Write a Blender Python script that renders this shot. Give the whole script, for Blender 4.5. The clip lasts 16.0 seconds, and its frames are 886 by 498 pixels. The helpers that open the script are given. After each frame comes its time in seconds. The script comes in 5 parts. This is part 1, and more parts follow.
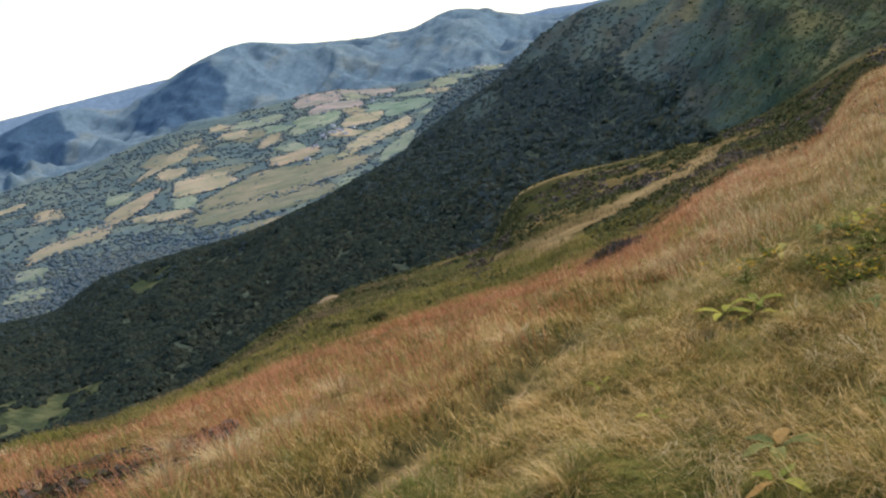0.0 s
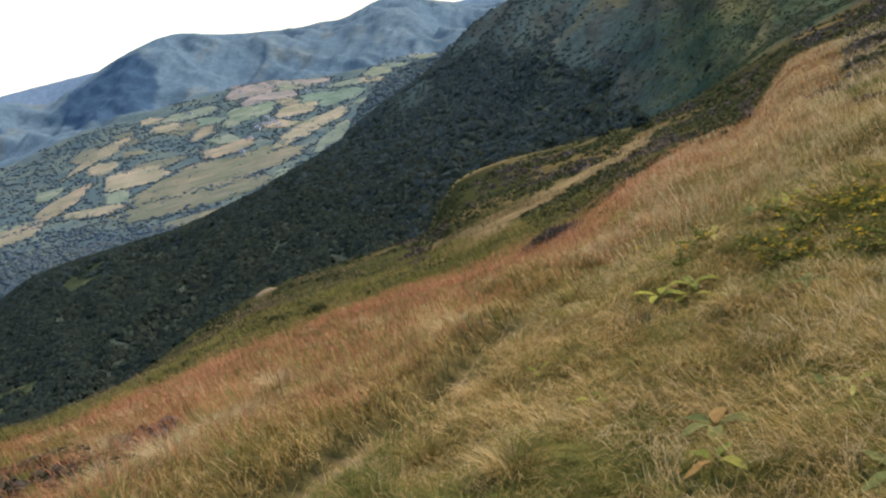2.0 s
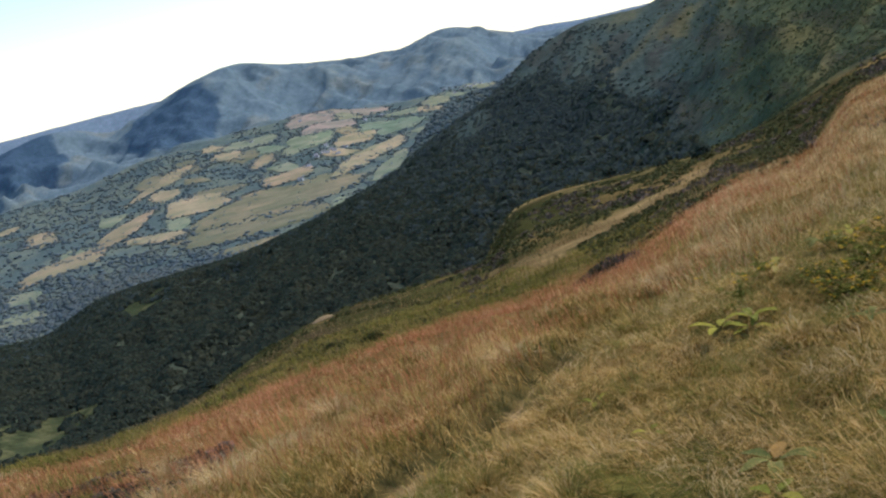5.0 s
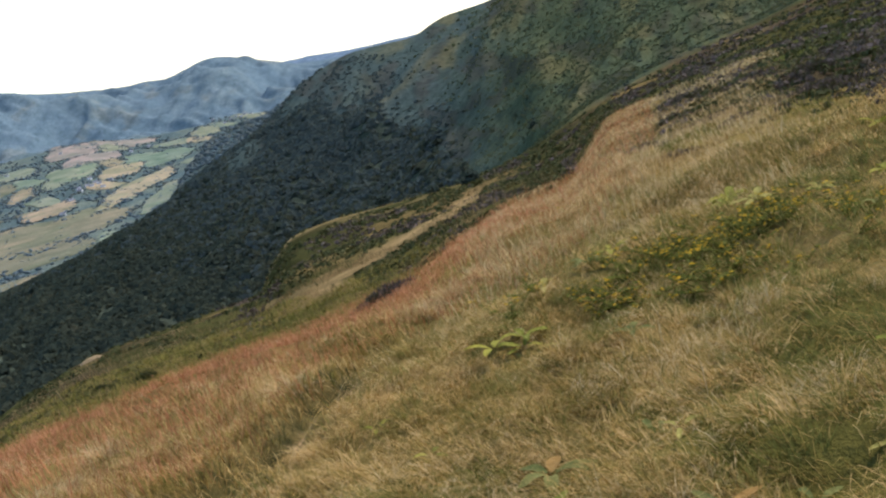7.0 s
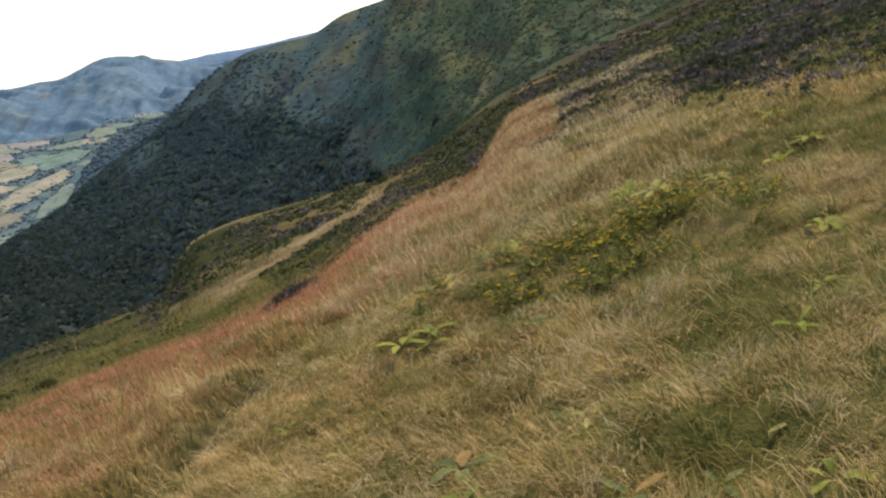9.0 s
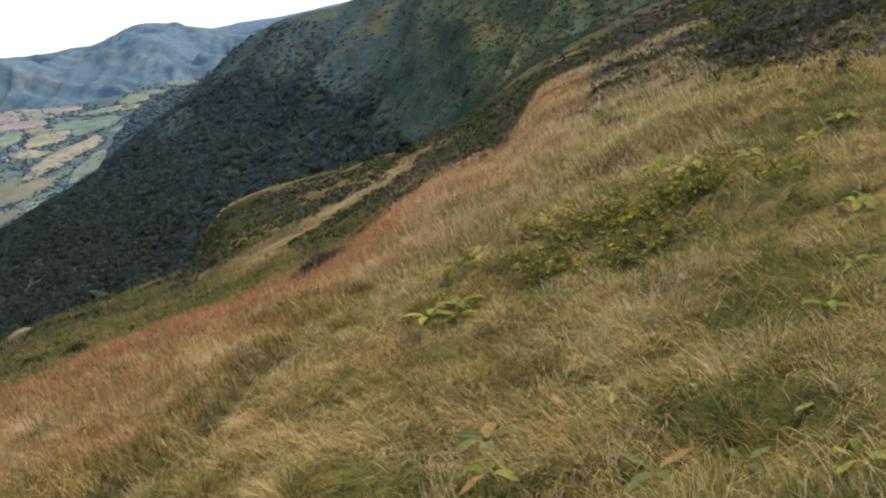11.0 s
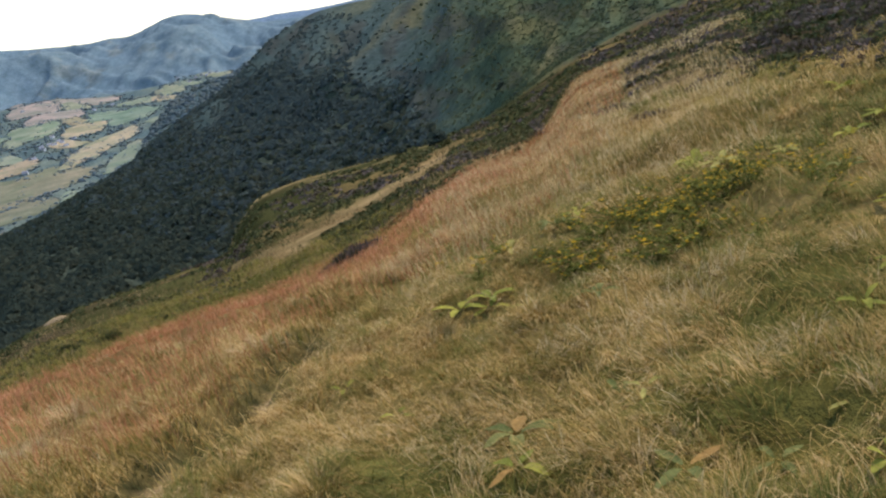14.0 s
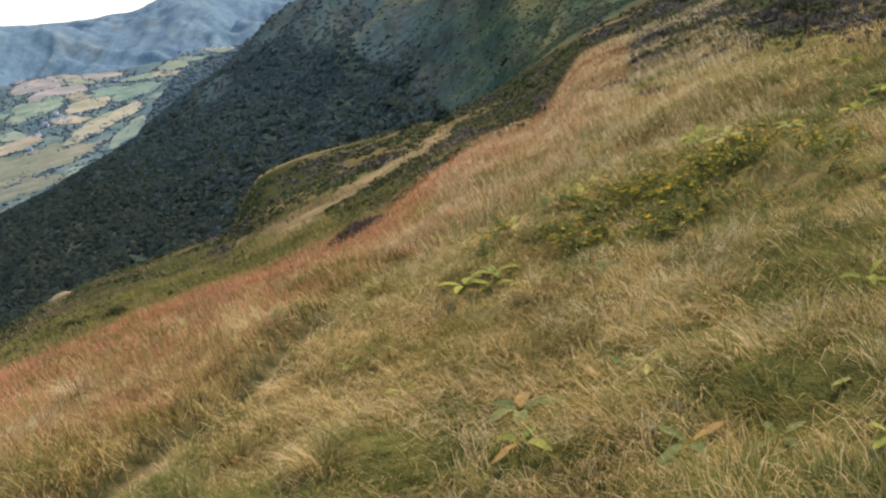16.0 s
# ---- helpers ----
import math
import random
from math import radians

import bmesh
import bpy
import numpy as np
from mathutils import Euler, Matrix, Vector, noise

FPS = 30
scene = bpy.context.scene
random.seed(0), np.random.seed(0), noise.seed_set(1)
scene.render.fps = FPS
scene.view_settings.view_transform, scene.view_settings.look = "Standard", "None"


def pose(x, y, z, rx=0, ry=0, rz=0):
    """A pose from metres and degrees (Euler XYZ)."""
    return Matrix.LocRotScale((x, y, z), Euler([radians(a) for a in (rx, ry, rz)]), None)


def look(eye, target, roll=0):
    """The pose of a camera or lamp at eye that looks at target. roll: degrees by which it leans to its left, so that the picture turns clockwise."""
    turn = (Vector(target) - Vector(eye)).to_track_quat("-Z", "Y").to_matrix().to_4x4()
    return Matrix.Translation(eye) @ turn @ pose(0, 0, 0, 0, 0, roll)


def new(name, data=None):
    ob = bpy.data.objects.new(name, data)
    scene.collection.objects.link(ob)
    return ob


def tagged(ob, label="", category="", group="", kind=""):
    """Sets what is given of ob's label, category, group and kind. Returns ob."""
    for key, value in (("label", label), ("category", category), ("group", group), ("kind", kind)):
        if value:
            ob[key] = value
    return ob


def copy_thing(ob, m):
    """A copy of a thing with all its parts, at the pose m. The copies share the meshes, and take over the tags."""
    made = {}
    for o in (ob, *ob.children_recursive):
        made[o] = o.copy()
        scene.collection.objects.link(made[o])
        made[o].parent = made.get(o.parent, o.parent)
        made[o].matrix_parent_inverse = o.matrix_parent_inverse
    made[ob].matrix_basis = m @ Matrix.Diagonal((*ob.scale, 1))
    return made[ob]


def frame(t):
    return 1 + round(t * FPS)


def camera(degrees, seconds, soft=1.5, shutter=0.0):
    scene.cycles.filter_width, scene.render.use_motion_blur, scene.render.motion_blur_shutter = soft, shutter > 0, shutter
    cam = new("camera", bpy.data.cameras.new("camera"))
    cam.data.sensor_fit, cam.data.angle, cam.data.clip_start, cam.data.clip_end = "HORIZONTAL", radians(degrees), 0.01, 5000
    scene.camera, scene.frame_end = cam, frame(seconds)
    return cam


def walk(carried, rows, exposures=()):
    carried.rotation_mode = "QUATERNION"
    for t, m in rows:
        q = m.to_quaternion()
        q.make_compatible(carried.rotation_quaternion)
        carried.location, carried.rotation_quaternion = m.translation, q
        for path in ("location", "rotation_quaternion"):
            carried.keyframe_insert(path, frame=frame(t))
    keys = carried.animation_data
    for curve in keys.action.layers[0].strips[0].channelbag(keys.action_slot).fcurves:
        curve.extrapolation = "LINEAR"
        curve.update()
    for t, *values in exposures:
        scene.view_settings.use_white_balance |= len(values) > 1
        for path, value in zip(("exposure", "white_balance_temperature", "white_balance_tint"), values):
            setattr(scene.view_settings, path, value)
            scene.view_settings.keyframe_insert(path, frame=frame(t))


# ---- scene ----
cam = camera(44.0, 16.0, soft=2.3)

EYE = (0.0, 0.0, 1.65)
# seconds, then the tilt, lean and turn in degrees; the camera turns where it stands
TURNS = [
    (0, 78.07, 12.73, -2.67), (0.5, 78.73, 12.56, -3.26), (1, 77.47, 13.21, -7.06), (1.5, 77.03, 13.30, -6.54),
    (2, 76.70, 13.28, -6.21), (2.5, 77.20, 13.29, -6.27), (3, 77.51, 13.21, -6.17), (3.2, 77.52, 13.24, -6.10),
    (5.3, 78.99, 13.40, -2.98), (5.5, 78.28, 13.29, -4.46),
    (6, 76.95, 13.23, -11.79), (6.5, 78.19, 12.92, -12.32), (7, 77.67, 12.88, -15.24), (7.5, 77.01, 12.60, -17.62),
    (8, 76.25, 13.34, -19.37), (8.5, 75.93, 13.20, -19.08), (9, 76.35, 13.10, -20.46), (9.2, 76.14, 13.57, -20.23),
    (11.3, 75.32, 12.14, -18.32), (11.5, 75.51, 12.03, -18.12), (12, 75.54, 11.86, -18.32), (12.5, 75.40, 12.00, -18.16), (13, 75.57, 12.44, -17.79),
    (13.5, 75.40, 12.30, -17.16), (14, 75.28, 12.28, -16.90), (14.5, 75.46, 11.95, -16.17), (15, 74.52, 12.00, -16.87),
    (15.5, 73.98, 12.19, -17.40), (16, 74.08, 12.28, -16.68),
]
walk(cam, [(t, pose(*EYE, rx, ry, rz)) for t, rx, ry, rz in TURNS],
     exposures=((0.0, 0.92), (3.0, 0.92), (5.3, 0.66), (5.6, 0.68), (6.0, 0.94), (14.5, 0.96), (15.0, 1.2), (15.5, 1.25), (16.0, 1.22)))

# ---- light ----
SUN_TURN, SUN_HEIGHT = 70.0, 51.0        # bearing clockwise from +y, and elevation
world = bpy.data.worlds.new("sky")
scene.world = world
world.use_nodes = True
sky = world.node_tree.nodes.new("ShaderNodeTexSky")
sky.sky_type, sky.sun_disc = "NISHITA", False
sky.sun_elevation, sky.sun_rotation = radians(SUN_HEIGHT), radians(SUN_TURN)
sky.altitude, sky.air_density, sky.dust_density, sky.ozone_density = 900, 1.0, 0.4, 2.5
world.node_tree.nodes["Background"].inputs["Strength"].default_value = 0.15
world.node_tree.links.new(sky.outputs[0], world.node_tree.nodes["Background"].inputs[0])
sun = new("sun", bpy.data.lights.new("sun", "SUN"))
sun.data.energy, sun.data.angle, sun.data.color = 2.2, radians(7.0), (1.0, 0.94, 0.92)
a, e = radians(SUN_TURN), radians(SUN_HEIGHT)
sun.matrix_world = look((math.sin(a) * math.cos(e) * 50, math.cos(a) * math.cos(e) * 50, math.sin(e) * 50), (0, 0, 0))

# ---- the lie of the land ----
def hash2(ix, iy, seed):
    h = (ix.astype(np.int64) * 374761393 + iy.astype(np.int64) * 668265263 + seed * 974634721) & 0xFFFFFFFF
    h = ((h ^ (h >> 13)) * 1274126177) & 0xFFFFFFFF
    return ((h ^ (h >> 16)) & 0xFFFFFF) / float(0x1000000)


def lattice(x, y, seed=0):
    """Smooth value noise, 0 to 1."""
    x, y = np.asarray(x, float), np.asarray(y, float)
    ix, iy = np.floor(x), np.floor(y)
    u, v = x - ix, y - iy
    u, v = u * u * (3 - 2 * u), v * v * (3 - 2 * v)
    low = hash2(ix, iy, seed) * (1 - u) + hash2(ix + 1, iy, seed) * u
    high = hash2(ix, iy + 1, seed) * (1 - u) + hash2(ix + 1, iy + 1, seed) * u
    return low * (1 - v) + high * v


def fractal(x, y, octaves=4, seed=0):
    """Noise in several octaves, about -1 to 1."""
    total, size, norm = 0, 1.0, 0.0
    for k in range(octaves):
        total = total + size * (2 * lattice(x * 2 ** k + 17.3 * k, y * 2 ** k - 9.1 * k, seed + k) - 1)
        norm += size
        size *= 0.5
    return total / norm


def ridged(x, y, octaves=4, seed=0):
    total, size, norm = 0, 1.0, 0.0
    for k in range(octaves):
        total = total + size * (1 - 2 * np.abs(lattice(x * 2 ** k + 5.7 * k, y * 2 ** k + 3.9 * k, seed + k) - 0.5) * 2)
        norm += size
        size *= 0.5
    return total / norm


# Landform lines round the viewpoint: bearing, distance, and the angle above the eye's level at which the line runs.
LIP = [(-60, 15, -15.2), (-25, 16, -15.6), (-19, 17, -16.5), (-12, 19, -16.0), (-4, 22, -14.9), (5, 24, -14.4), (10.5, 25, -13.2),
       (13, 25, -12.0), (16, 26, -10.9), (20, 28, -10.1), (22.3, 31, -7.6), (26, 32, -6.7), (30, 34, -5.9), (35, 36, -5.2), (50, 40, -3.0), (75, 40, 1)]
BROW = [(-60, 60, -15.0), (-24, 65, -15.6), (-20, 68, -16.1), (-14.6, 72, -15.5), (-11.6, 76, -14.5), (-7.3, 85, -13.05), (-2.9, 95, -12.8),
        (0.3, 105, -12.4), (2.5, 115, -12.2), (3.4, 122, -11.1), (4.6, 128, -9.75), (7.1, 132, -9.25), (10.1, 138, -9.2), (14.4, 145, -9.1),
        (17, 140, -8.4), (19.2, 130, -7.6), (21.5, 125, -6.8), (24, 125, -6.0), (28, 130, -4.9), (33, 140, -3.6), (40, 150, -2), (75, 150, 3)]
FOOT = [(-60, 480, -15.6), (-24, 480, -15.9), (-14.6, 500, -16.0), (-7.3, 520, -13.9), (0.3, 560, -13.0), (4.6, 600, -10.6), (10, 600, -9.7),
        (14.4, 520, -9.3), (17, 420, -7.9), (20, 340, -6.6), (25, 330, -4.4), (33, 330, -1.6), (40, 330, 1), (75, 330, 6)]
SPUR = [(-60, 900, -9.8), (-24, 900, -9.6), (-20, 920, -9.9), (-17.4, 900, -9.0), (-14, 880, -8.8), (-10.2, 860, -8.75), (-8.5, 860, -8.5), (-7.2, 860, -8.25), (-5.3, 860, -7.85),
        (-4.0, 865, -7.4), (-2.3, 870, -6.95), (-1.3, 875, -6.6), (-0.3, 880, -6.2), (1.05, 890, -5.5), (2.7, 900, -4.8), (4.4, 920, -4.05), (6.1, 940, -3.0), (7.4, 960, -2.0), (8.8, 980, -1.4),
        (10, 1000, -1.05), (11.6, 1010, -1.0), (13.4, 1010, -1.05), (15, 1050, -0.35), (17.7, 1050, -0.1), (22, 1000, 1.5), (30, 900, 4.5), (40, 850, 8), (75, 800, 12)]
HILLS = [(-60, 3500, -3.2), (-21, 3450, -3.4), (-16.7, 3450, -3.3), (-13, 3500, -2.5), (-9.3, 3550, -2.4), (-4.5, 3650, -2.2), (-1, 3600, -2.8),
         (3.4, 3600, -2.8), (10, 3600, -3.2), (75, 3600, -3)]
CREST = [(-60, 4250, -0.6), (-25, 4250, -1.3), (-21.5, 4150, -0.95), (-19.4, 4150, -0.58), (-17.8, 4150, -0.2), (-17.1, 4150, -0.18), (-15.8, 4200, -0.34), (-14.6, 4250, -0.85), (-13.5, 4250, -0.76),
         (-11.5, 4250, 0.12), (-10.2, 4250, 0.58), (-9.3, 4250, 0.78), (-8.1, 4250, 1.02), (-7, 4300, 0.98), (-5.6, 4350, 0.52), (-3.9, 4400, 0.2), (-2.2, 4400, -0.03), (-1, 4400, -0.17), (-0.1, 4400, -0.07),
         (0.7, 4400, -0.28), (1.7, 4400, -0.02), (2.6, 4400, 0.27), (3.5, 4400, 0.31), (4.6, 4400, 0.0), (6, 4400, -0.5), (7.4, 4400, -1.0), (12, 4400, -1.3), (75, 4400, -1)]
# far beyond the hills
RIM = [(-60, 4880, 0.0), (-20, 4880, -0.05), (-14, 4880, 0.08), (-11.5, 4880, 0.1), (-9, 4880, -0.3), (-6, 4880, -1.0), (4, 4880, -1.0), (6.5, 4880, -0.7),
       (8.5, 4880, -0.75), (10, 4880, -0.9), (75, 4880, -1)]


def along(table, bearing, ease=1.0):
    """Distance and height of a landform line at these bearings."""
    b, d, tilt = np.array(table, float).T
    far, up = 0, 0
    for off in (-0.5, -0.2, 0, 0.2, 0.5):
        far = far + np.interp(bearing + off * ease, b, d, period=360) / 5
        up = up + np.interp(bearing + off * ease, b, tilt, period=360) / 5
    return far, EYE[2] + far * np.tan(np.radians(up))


# the trodden path: places that it runs through, seen from above
PATH_X = [-3.6, -1.9, -0.49, 0.17, 0.48, 0.90, 1.7, 3.3, 6.0]
PATH_Y = [1.0, 3.2, 5.14, 6.00, 6.47, 7.00, 8.2, 10.6, 15.0]


def path_offset(x, y):
    """Signed distance from the path, to its right."""
    best = np.full(np.shape(x), 1e9)
    side = np.zeros(np.shape(x))
    for k in range(len(PATH_X) - 1):
        ax, ay = PATH_X[k], PATH_Y[k]
        dx, dy = PATH_X[k + 1] - ax, PATH_Y[k + 1] - ay
        u = np.clip(((x - ax) * dx + (y - ay) * dy) / (dx * dx + dy * dy), 0, 1)
        gap = np.hypot(x - ax - u * dx, y - ay - u * dy)
        s = np.sign((x - ax) * dy - (y - ay) * dx)
        near = gap < best
        best, side = np.where(near, gap, best), np.where(near, s, side)
    return best * side


# small spurs that stand out from the flank
SPUR_X, SPUR_Y = [140, 149, 170, 190, 212], [757, 772, 780, 806, 838]
RIB_X, RIB_Y = [150, 163, 185, 215, 250], [640, 640, 660, 690, 720]


def path_gap(x, y, xs, ys):
    """Distance from a line through these places."""
    best = np.full(np.shape(x), 1e9)
    for k in range(len(xs) - 1):
        dx, dy = xs[k + 1] - xs[k], ys[k + 1] - ys[k]
        u = np.clip(((x - xs[k]) * dx + (y - ys[k]) * dy) / (dx * dx + dy * dy), 0, 1)
        best = np.minimum(best, np.hypot(x - xs[k] - u * dx, y - ys[k] - u * dy))
    return best


def smooth(a, b, v):
    u = np.clip((v - a) / (b - a), 0, 1)
    return u * u * (3 - 2 * u)


def hill_relief(x, y):
    """Spurs that run slantwise down the far hills, with hollows between them."""
    wx, wy = x + 110 * fractal(x / 420, y / 420, 2, 61), y + 110 * fractal(x / 420, y / 420, 2, 65)
    spurs = ridged((wx + 0.7 * wy) / 230, (wy - 0.3 * wx) / 430, 3, 71) - 0.5
    return 58 * spurs + 24 * (ridged((wx - 0.5 * wy) / 105, wy / 260, 3, 77) - 0.5) + 5 * fractal(x / 50, y / 60, 3, 75)


def height(x, y):
    """The ground's height at these places."""
    x, y = np.asarray(x, float), np.asarray(y, float)
    r, b = np.hypot(x, y), np.degrees(np.arctan2(x, y))
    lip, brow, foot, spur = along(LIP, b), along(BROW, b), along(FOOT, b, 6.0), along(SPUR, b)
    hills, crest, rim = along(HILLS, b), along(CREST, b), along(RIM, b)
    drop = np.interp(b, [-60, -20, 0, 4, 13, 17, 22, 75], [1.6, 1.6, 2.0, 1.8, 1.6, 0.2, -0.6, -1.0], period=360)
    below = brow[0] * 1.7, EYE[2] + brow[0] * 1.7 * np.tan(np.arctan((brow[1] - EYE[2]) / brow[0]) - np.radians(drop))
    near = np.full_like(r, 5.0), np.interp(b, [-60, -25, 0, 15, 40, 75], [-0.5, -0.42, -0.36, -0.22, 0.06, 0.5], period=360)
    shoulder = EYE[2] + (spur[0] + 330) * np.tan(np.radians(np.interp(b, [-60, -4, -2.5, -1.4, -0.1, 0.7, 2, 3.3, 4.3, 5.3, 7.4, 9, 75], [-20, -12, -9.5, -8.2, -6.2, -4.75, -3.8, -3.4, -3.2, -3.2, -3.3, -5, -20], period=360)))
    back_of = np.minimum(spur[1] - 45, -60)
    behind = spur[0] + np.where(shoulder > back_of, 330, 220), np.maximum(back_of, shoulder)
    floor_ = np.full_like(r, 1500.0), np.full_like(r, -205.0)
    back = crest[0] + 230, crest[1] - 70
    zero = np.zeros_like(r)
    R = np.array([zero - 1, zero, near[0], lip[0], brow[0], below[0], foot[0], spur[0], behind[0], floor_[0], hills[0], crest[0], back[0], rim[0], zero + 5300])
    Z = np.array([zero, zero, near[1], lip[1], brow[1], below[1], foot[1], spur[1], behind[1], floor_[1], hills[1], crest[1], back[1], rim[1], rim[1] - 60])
    h = np.diff(R, axis=0)
    sec = np.diff(Z, axis=0) / h
    slope = np.zeros_like(Z)
    slope[0], slope[-1] = sec[0], sec[-1]
    p, q = sec[:-1], sec[1:]
    slope[1:-1] = np.where(p * q > 0, 2 * p * q / np.where(np.abs(p + q) < 1e-9, 1, p + q), 0)
    k = np.clip((r[None] >= R).sum(0) - 1, 0, len(R) - 2)[None]
    take = lambda m: np.take_along_axis(m, k, 0)[0]
    take1 = lambda m: np.take_along_axis(m, k + 1, 0)[0]
    w = take(h)
    u = (r - take(R)) / w
    z = ((1 + 2 * u) * (1 - u) ** 2 * take(Z) + u * (1 - u) ** 2 * w * take(slope)
         + u * u * (3 - 2 * u) * take1(Z) + u * u * (u - 1) * w * take1(slope))
    # relief: tussocks underfoot, hummocks on the slope, gullies on the flanks, rolling pastures, ribbed hills
    z = z + (0.085 * fractal(x / 0.42, y / 0.42, 2, 3) + 0.11 * fractal(x / 1.1, y / 1.1, 2, 7)) * smooth(0.5, 2, r) * (1 - smooth(25, 45, r))
    z = z + 0.55 * fractal(x / 9, y / 9, 3, 11) * smooth(10, 60, r) * (1 - smooth(180, 320, r))
    flank = smooth(0.55, 1.0, r / foot[0]) * (1 - smooth(0.96, 1.0, r / spur[0])) * smooth(-40, 0, b)
    up = (1 - foot[0] / np.maximum(r, 5)) / (1 - foot[0] / spur[0])
    gully = ridged((b - 12 * up) / 5.5 + 0.5 * fractal(b / 4, up * 3, 2, 31), up * 1.3, 2, 21)
    z = z + flank * (11 * (gully - 0.5)) + flank * 3.2 * fractal((b - 10 * up) / 1.7, up * 5, 3, 41)
    z = z + 11 * np.exp(-(path_gap(x, y, SPUR_X, SPUR_Y) / 22) ** 2) + 5 * np.exp(-(path_gap(x, y, RIB_X, RIB_Y) / 16) ** 2)
    vale = smooth(1150, 1500, r) * (1 - smooth(3300, 3700, r))
    z = z + vale * (13 * fractal(x / 330, y / 330, 3, 51))
    rise = (r - hills[0]) / (crest[0] - hills[0])
    high = smooth(-0.1, 0.25, rise) * (1 - smooth(0.8, 0.98, rise)) * (r < crest[0] + 300)
    z = z + high * hill_relief(x, y)
    z = z + 2.5 * smooth(0.9, 1.0, r / crest[0]) * fractal(b / 0.5, r / 3000, 3, 81)
    # the path is worn into the turf, under a low bank on its far side
    off = path_offset(x, y)
    worn = (1 - smooth(7.2, 8.6, r)) * (0.55 + 0.45 * smooth(-0.2, 0.2, fractal(x / 0.5, y / 0.5, 2, 15)))
    z = z - 0.15 * np.exp(-((off + 0.02) / 0.15) ** 2) * worn + 0.13 * smooth(-0.10, -0.26, off) * np.exp(np.minimum(off, 0) / 0.8) * worn
    return z

# ---- materials ----
def shader(name, rough=0.9, spec=0.2):
    m = bpy.data.materials.new(name)
    m.use_nodes = True
    n = m.node_tree.nodes["Principled BSDF"]
    n.inputs["Roughness"].default_value = rough
    n.inputs["Specular IOR Level"].default_value = spec
    return m, m.node_tree, n


def node(tree, kind, **values):
    n = tree.nodes.new(kind)
    for k, v in values.items():
        n.inputs[k].default_value = v
    return n


def ramp(tree, source, stops):
    n = tree.nodes.new("ShaderNodeValToRGB")
    while len(n.color_ramp.elements) < len(stops):
        n.color_ramp.elements.new(0.5)
    for e, (at, c) in zip(n.color_ramp.elements, stops):
        e.position, e.color = at, (*c, 1)
    tree.links.new(source, n.inputs["Fac"])
    return n.outputs["Color"]


def mix(tree, way, fac, a, b):
    n = tree.nodes.new("ShaderNodeMix")
    n.data_type, n.blend_type = "RGBA", way
    for socket, v in ((n.inputs[0], fac), (n.inputs[6], a), (n.inputs[7], b)):
        if isinstance(v, (int, float)):
            socket.default_value = v
        elif isinstance(v, tuple):
            socket.default_value = (*v, 1)
        else:
            tree.links.new(v, socket)
    return n.outputs[2]


def noise_tex(tree, scale, detail=4.0, rough=0.6):
    where = tree.nodes.new("ShaderNodeNewGeometry")
    n = node(tree, "ShaderNodeTexNoise", Scale=scale, Detail=detail, Roughness=rough)
    tree.links.new(where.outputs["Position"], n.inputs["Vector"])
    return n.outputs["Fac"]


def leafy(name, stops, patch=0.6, spread=0.45, rough=0.85, through_light=0.25, spec=0.08):
    """Plant matter: each blade or leaf takes its own tone, and tones drift in patches of that size."""
    m, t, n = shader(name, rough, spec)
    geo = t.nodes.new("ShaderNodeNewGeometry")
    drift = noise_tex(t, 1.0 / patch, 3.0)
    own = node(t, "ShaderNodeMath")
    own.operation = "MULTIPLY_ADD"
    own.inputs[1].default_value, own.inputs[2].default_value = spread, -spread / 2
    t.links.new(geo.outputs["Random Per Island"], own.inputs[0])
    both = node(t, "ShaderNodeMath")
    both.operation = "ADD"
    t.links.new(own.outputs[0], both.inputs[0])
    t.links.new(drift, both.inputs[1])
    colour = ramp(t, both.outputs[0], stops)
    t.links.new(colour, n.inputs["Base Color"])
    if through_light:
        thin = t.nodes.new("ShaderNodeBsdfTranslucent")
        t.links.new(colour, thin.inputs["Color"])
        blend = node(t, "ShaderNodeMixShader", Fac=through_light)
        t.links.new(n.outputs[0], blend.inputs[1])
        t.links.new(thin.outputs[0], blend.inputs[2])
        t.links.new(blend.outputs[0], t.nodes["Material Output"].inputs["Surface"])
    return m


def ground_material():
    m, t, n = shader("turf_and_moor", 0.95, 0.0)
    cover = t.nodes.new("ShaderNodeAttribute")
    cover.attribute_name = "cover"
    fine = ramp(t, noise_tex(t, 2.2, 8.0, 0.7), [(0.3, (0.62, 0.62, 0.6)), (0.7, (1.4, 1.38, 1.35))])
    broad = ramp(t, noise_tex(t, 0.05, 6.0, 0.62), [(0.3, (0.72, 0.76, 0.72)), (0.7, (1.28, 1.24, 1.2))])
    c = mix(t, "MULTIPLY", 1.0, cover.outputs["Color"], fine)
    c = mix(t, "MULTIPLY", 0.8, c, broad)
    tufts = ramp(t, noise_tex(t, 0.23, 7.0, 0.72), [(0.32, (0.5, 0.54, 0.52)), (0.68, (1.5, 1.46, 1.42))])
    c = mix(t, "MULTIPLY", 0.9, c, tufts)
    t.links.new(c, n.inputs["Base Color"])
    bump = node(t, "ShaderNodeBump", Strength=0.6, Distance=0.4)
    t.links.new(noise_tex(t, 0.7, 8.0, 0.7), bump.inputs["Height"])
    t.links.new(bump.outputs[0], n.inputs["Normal"])
    return m


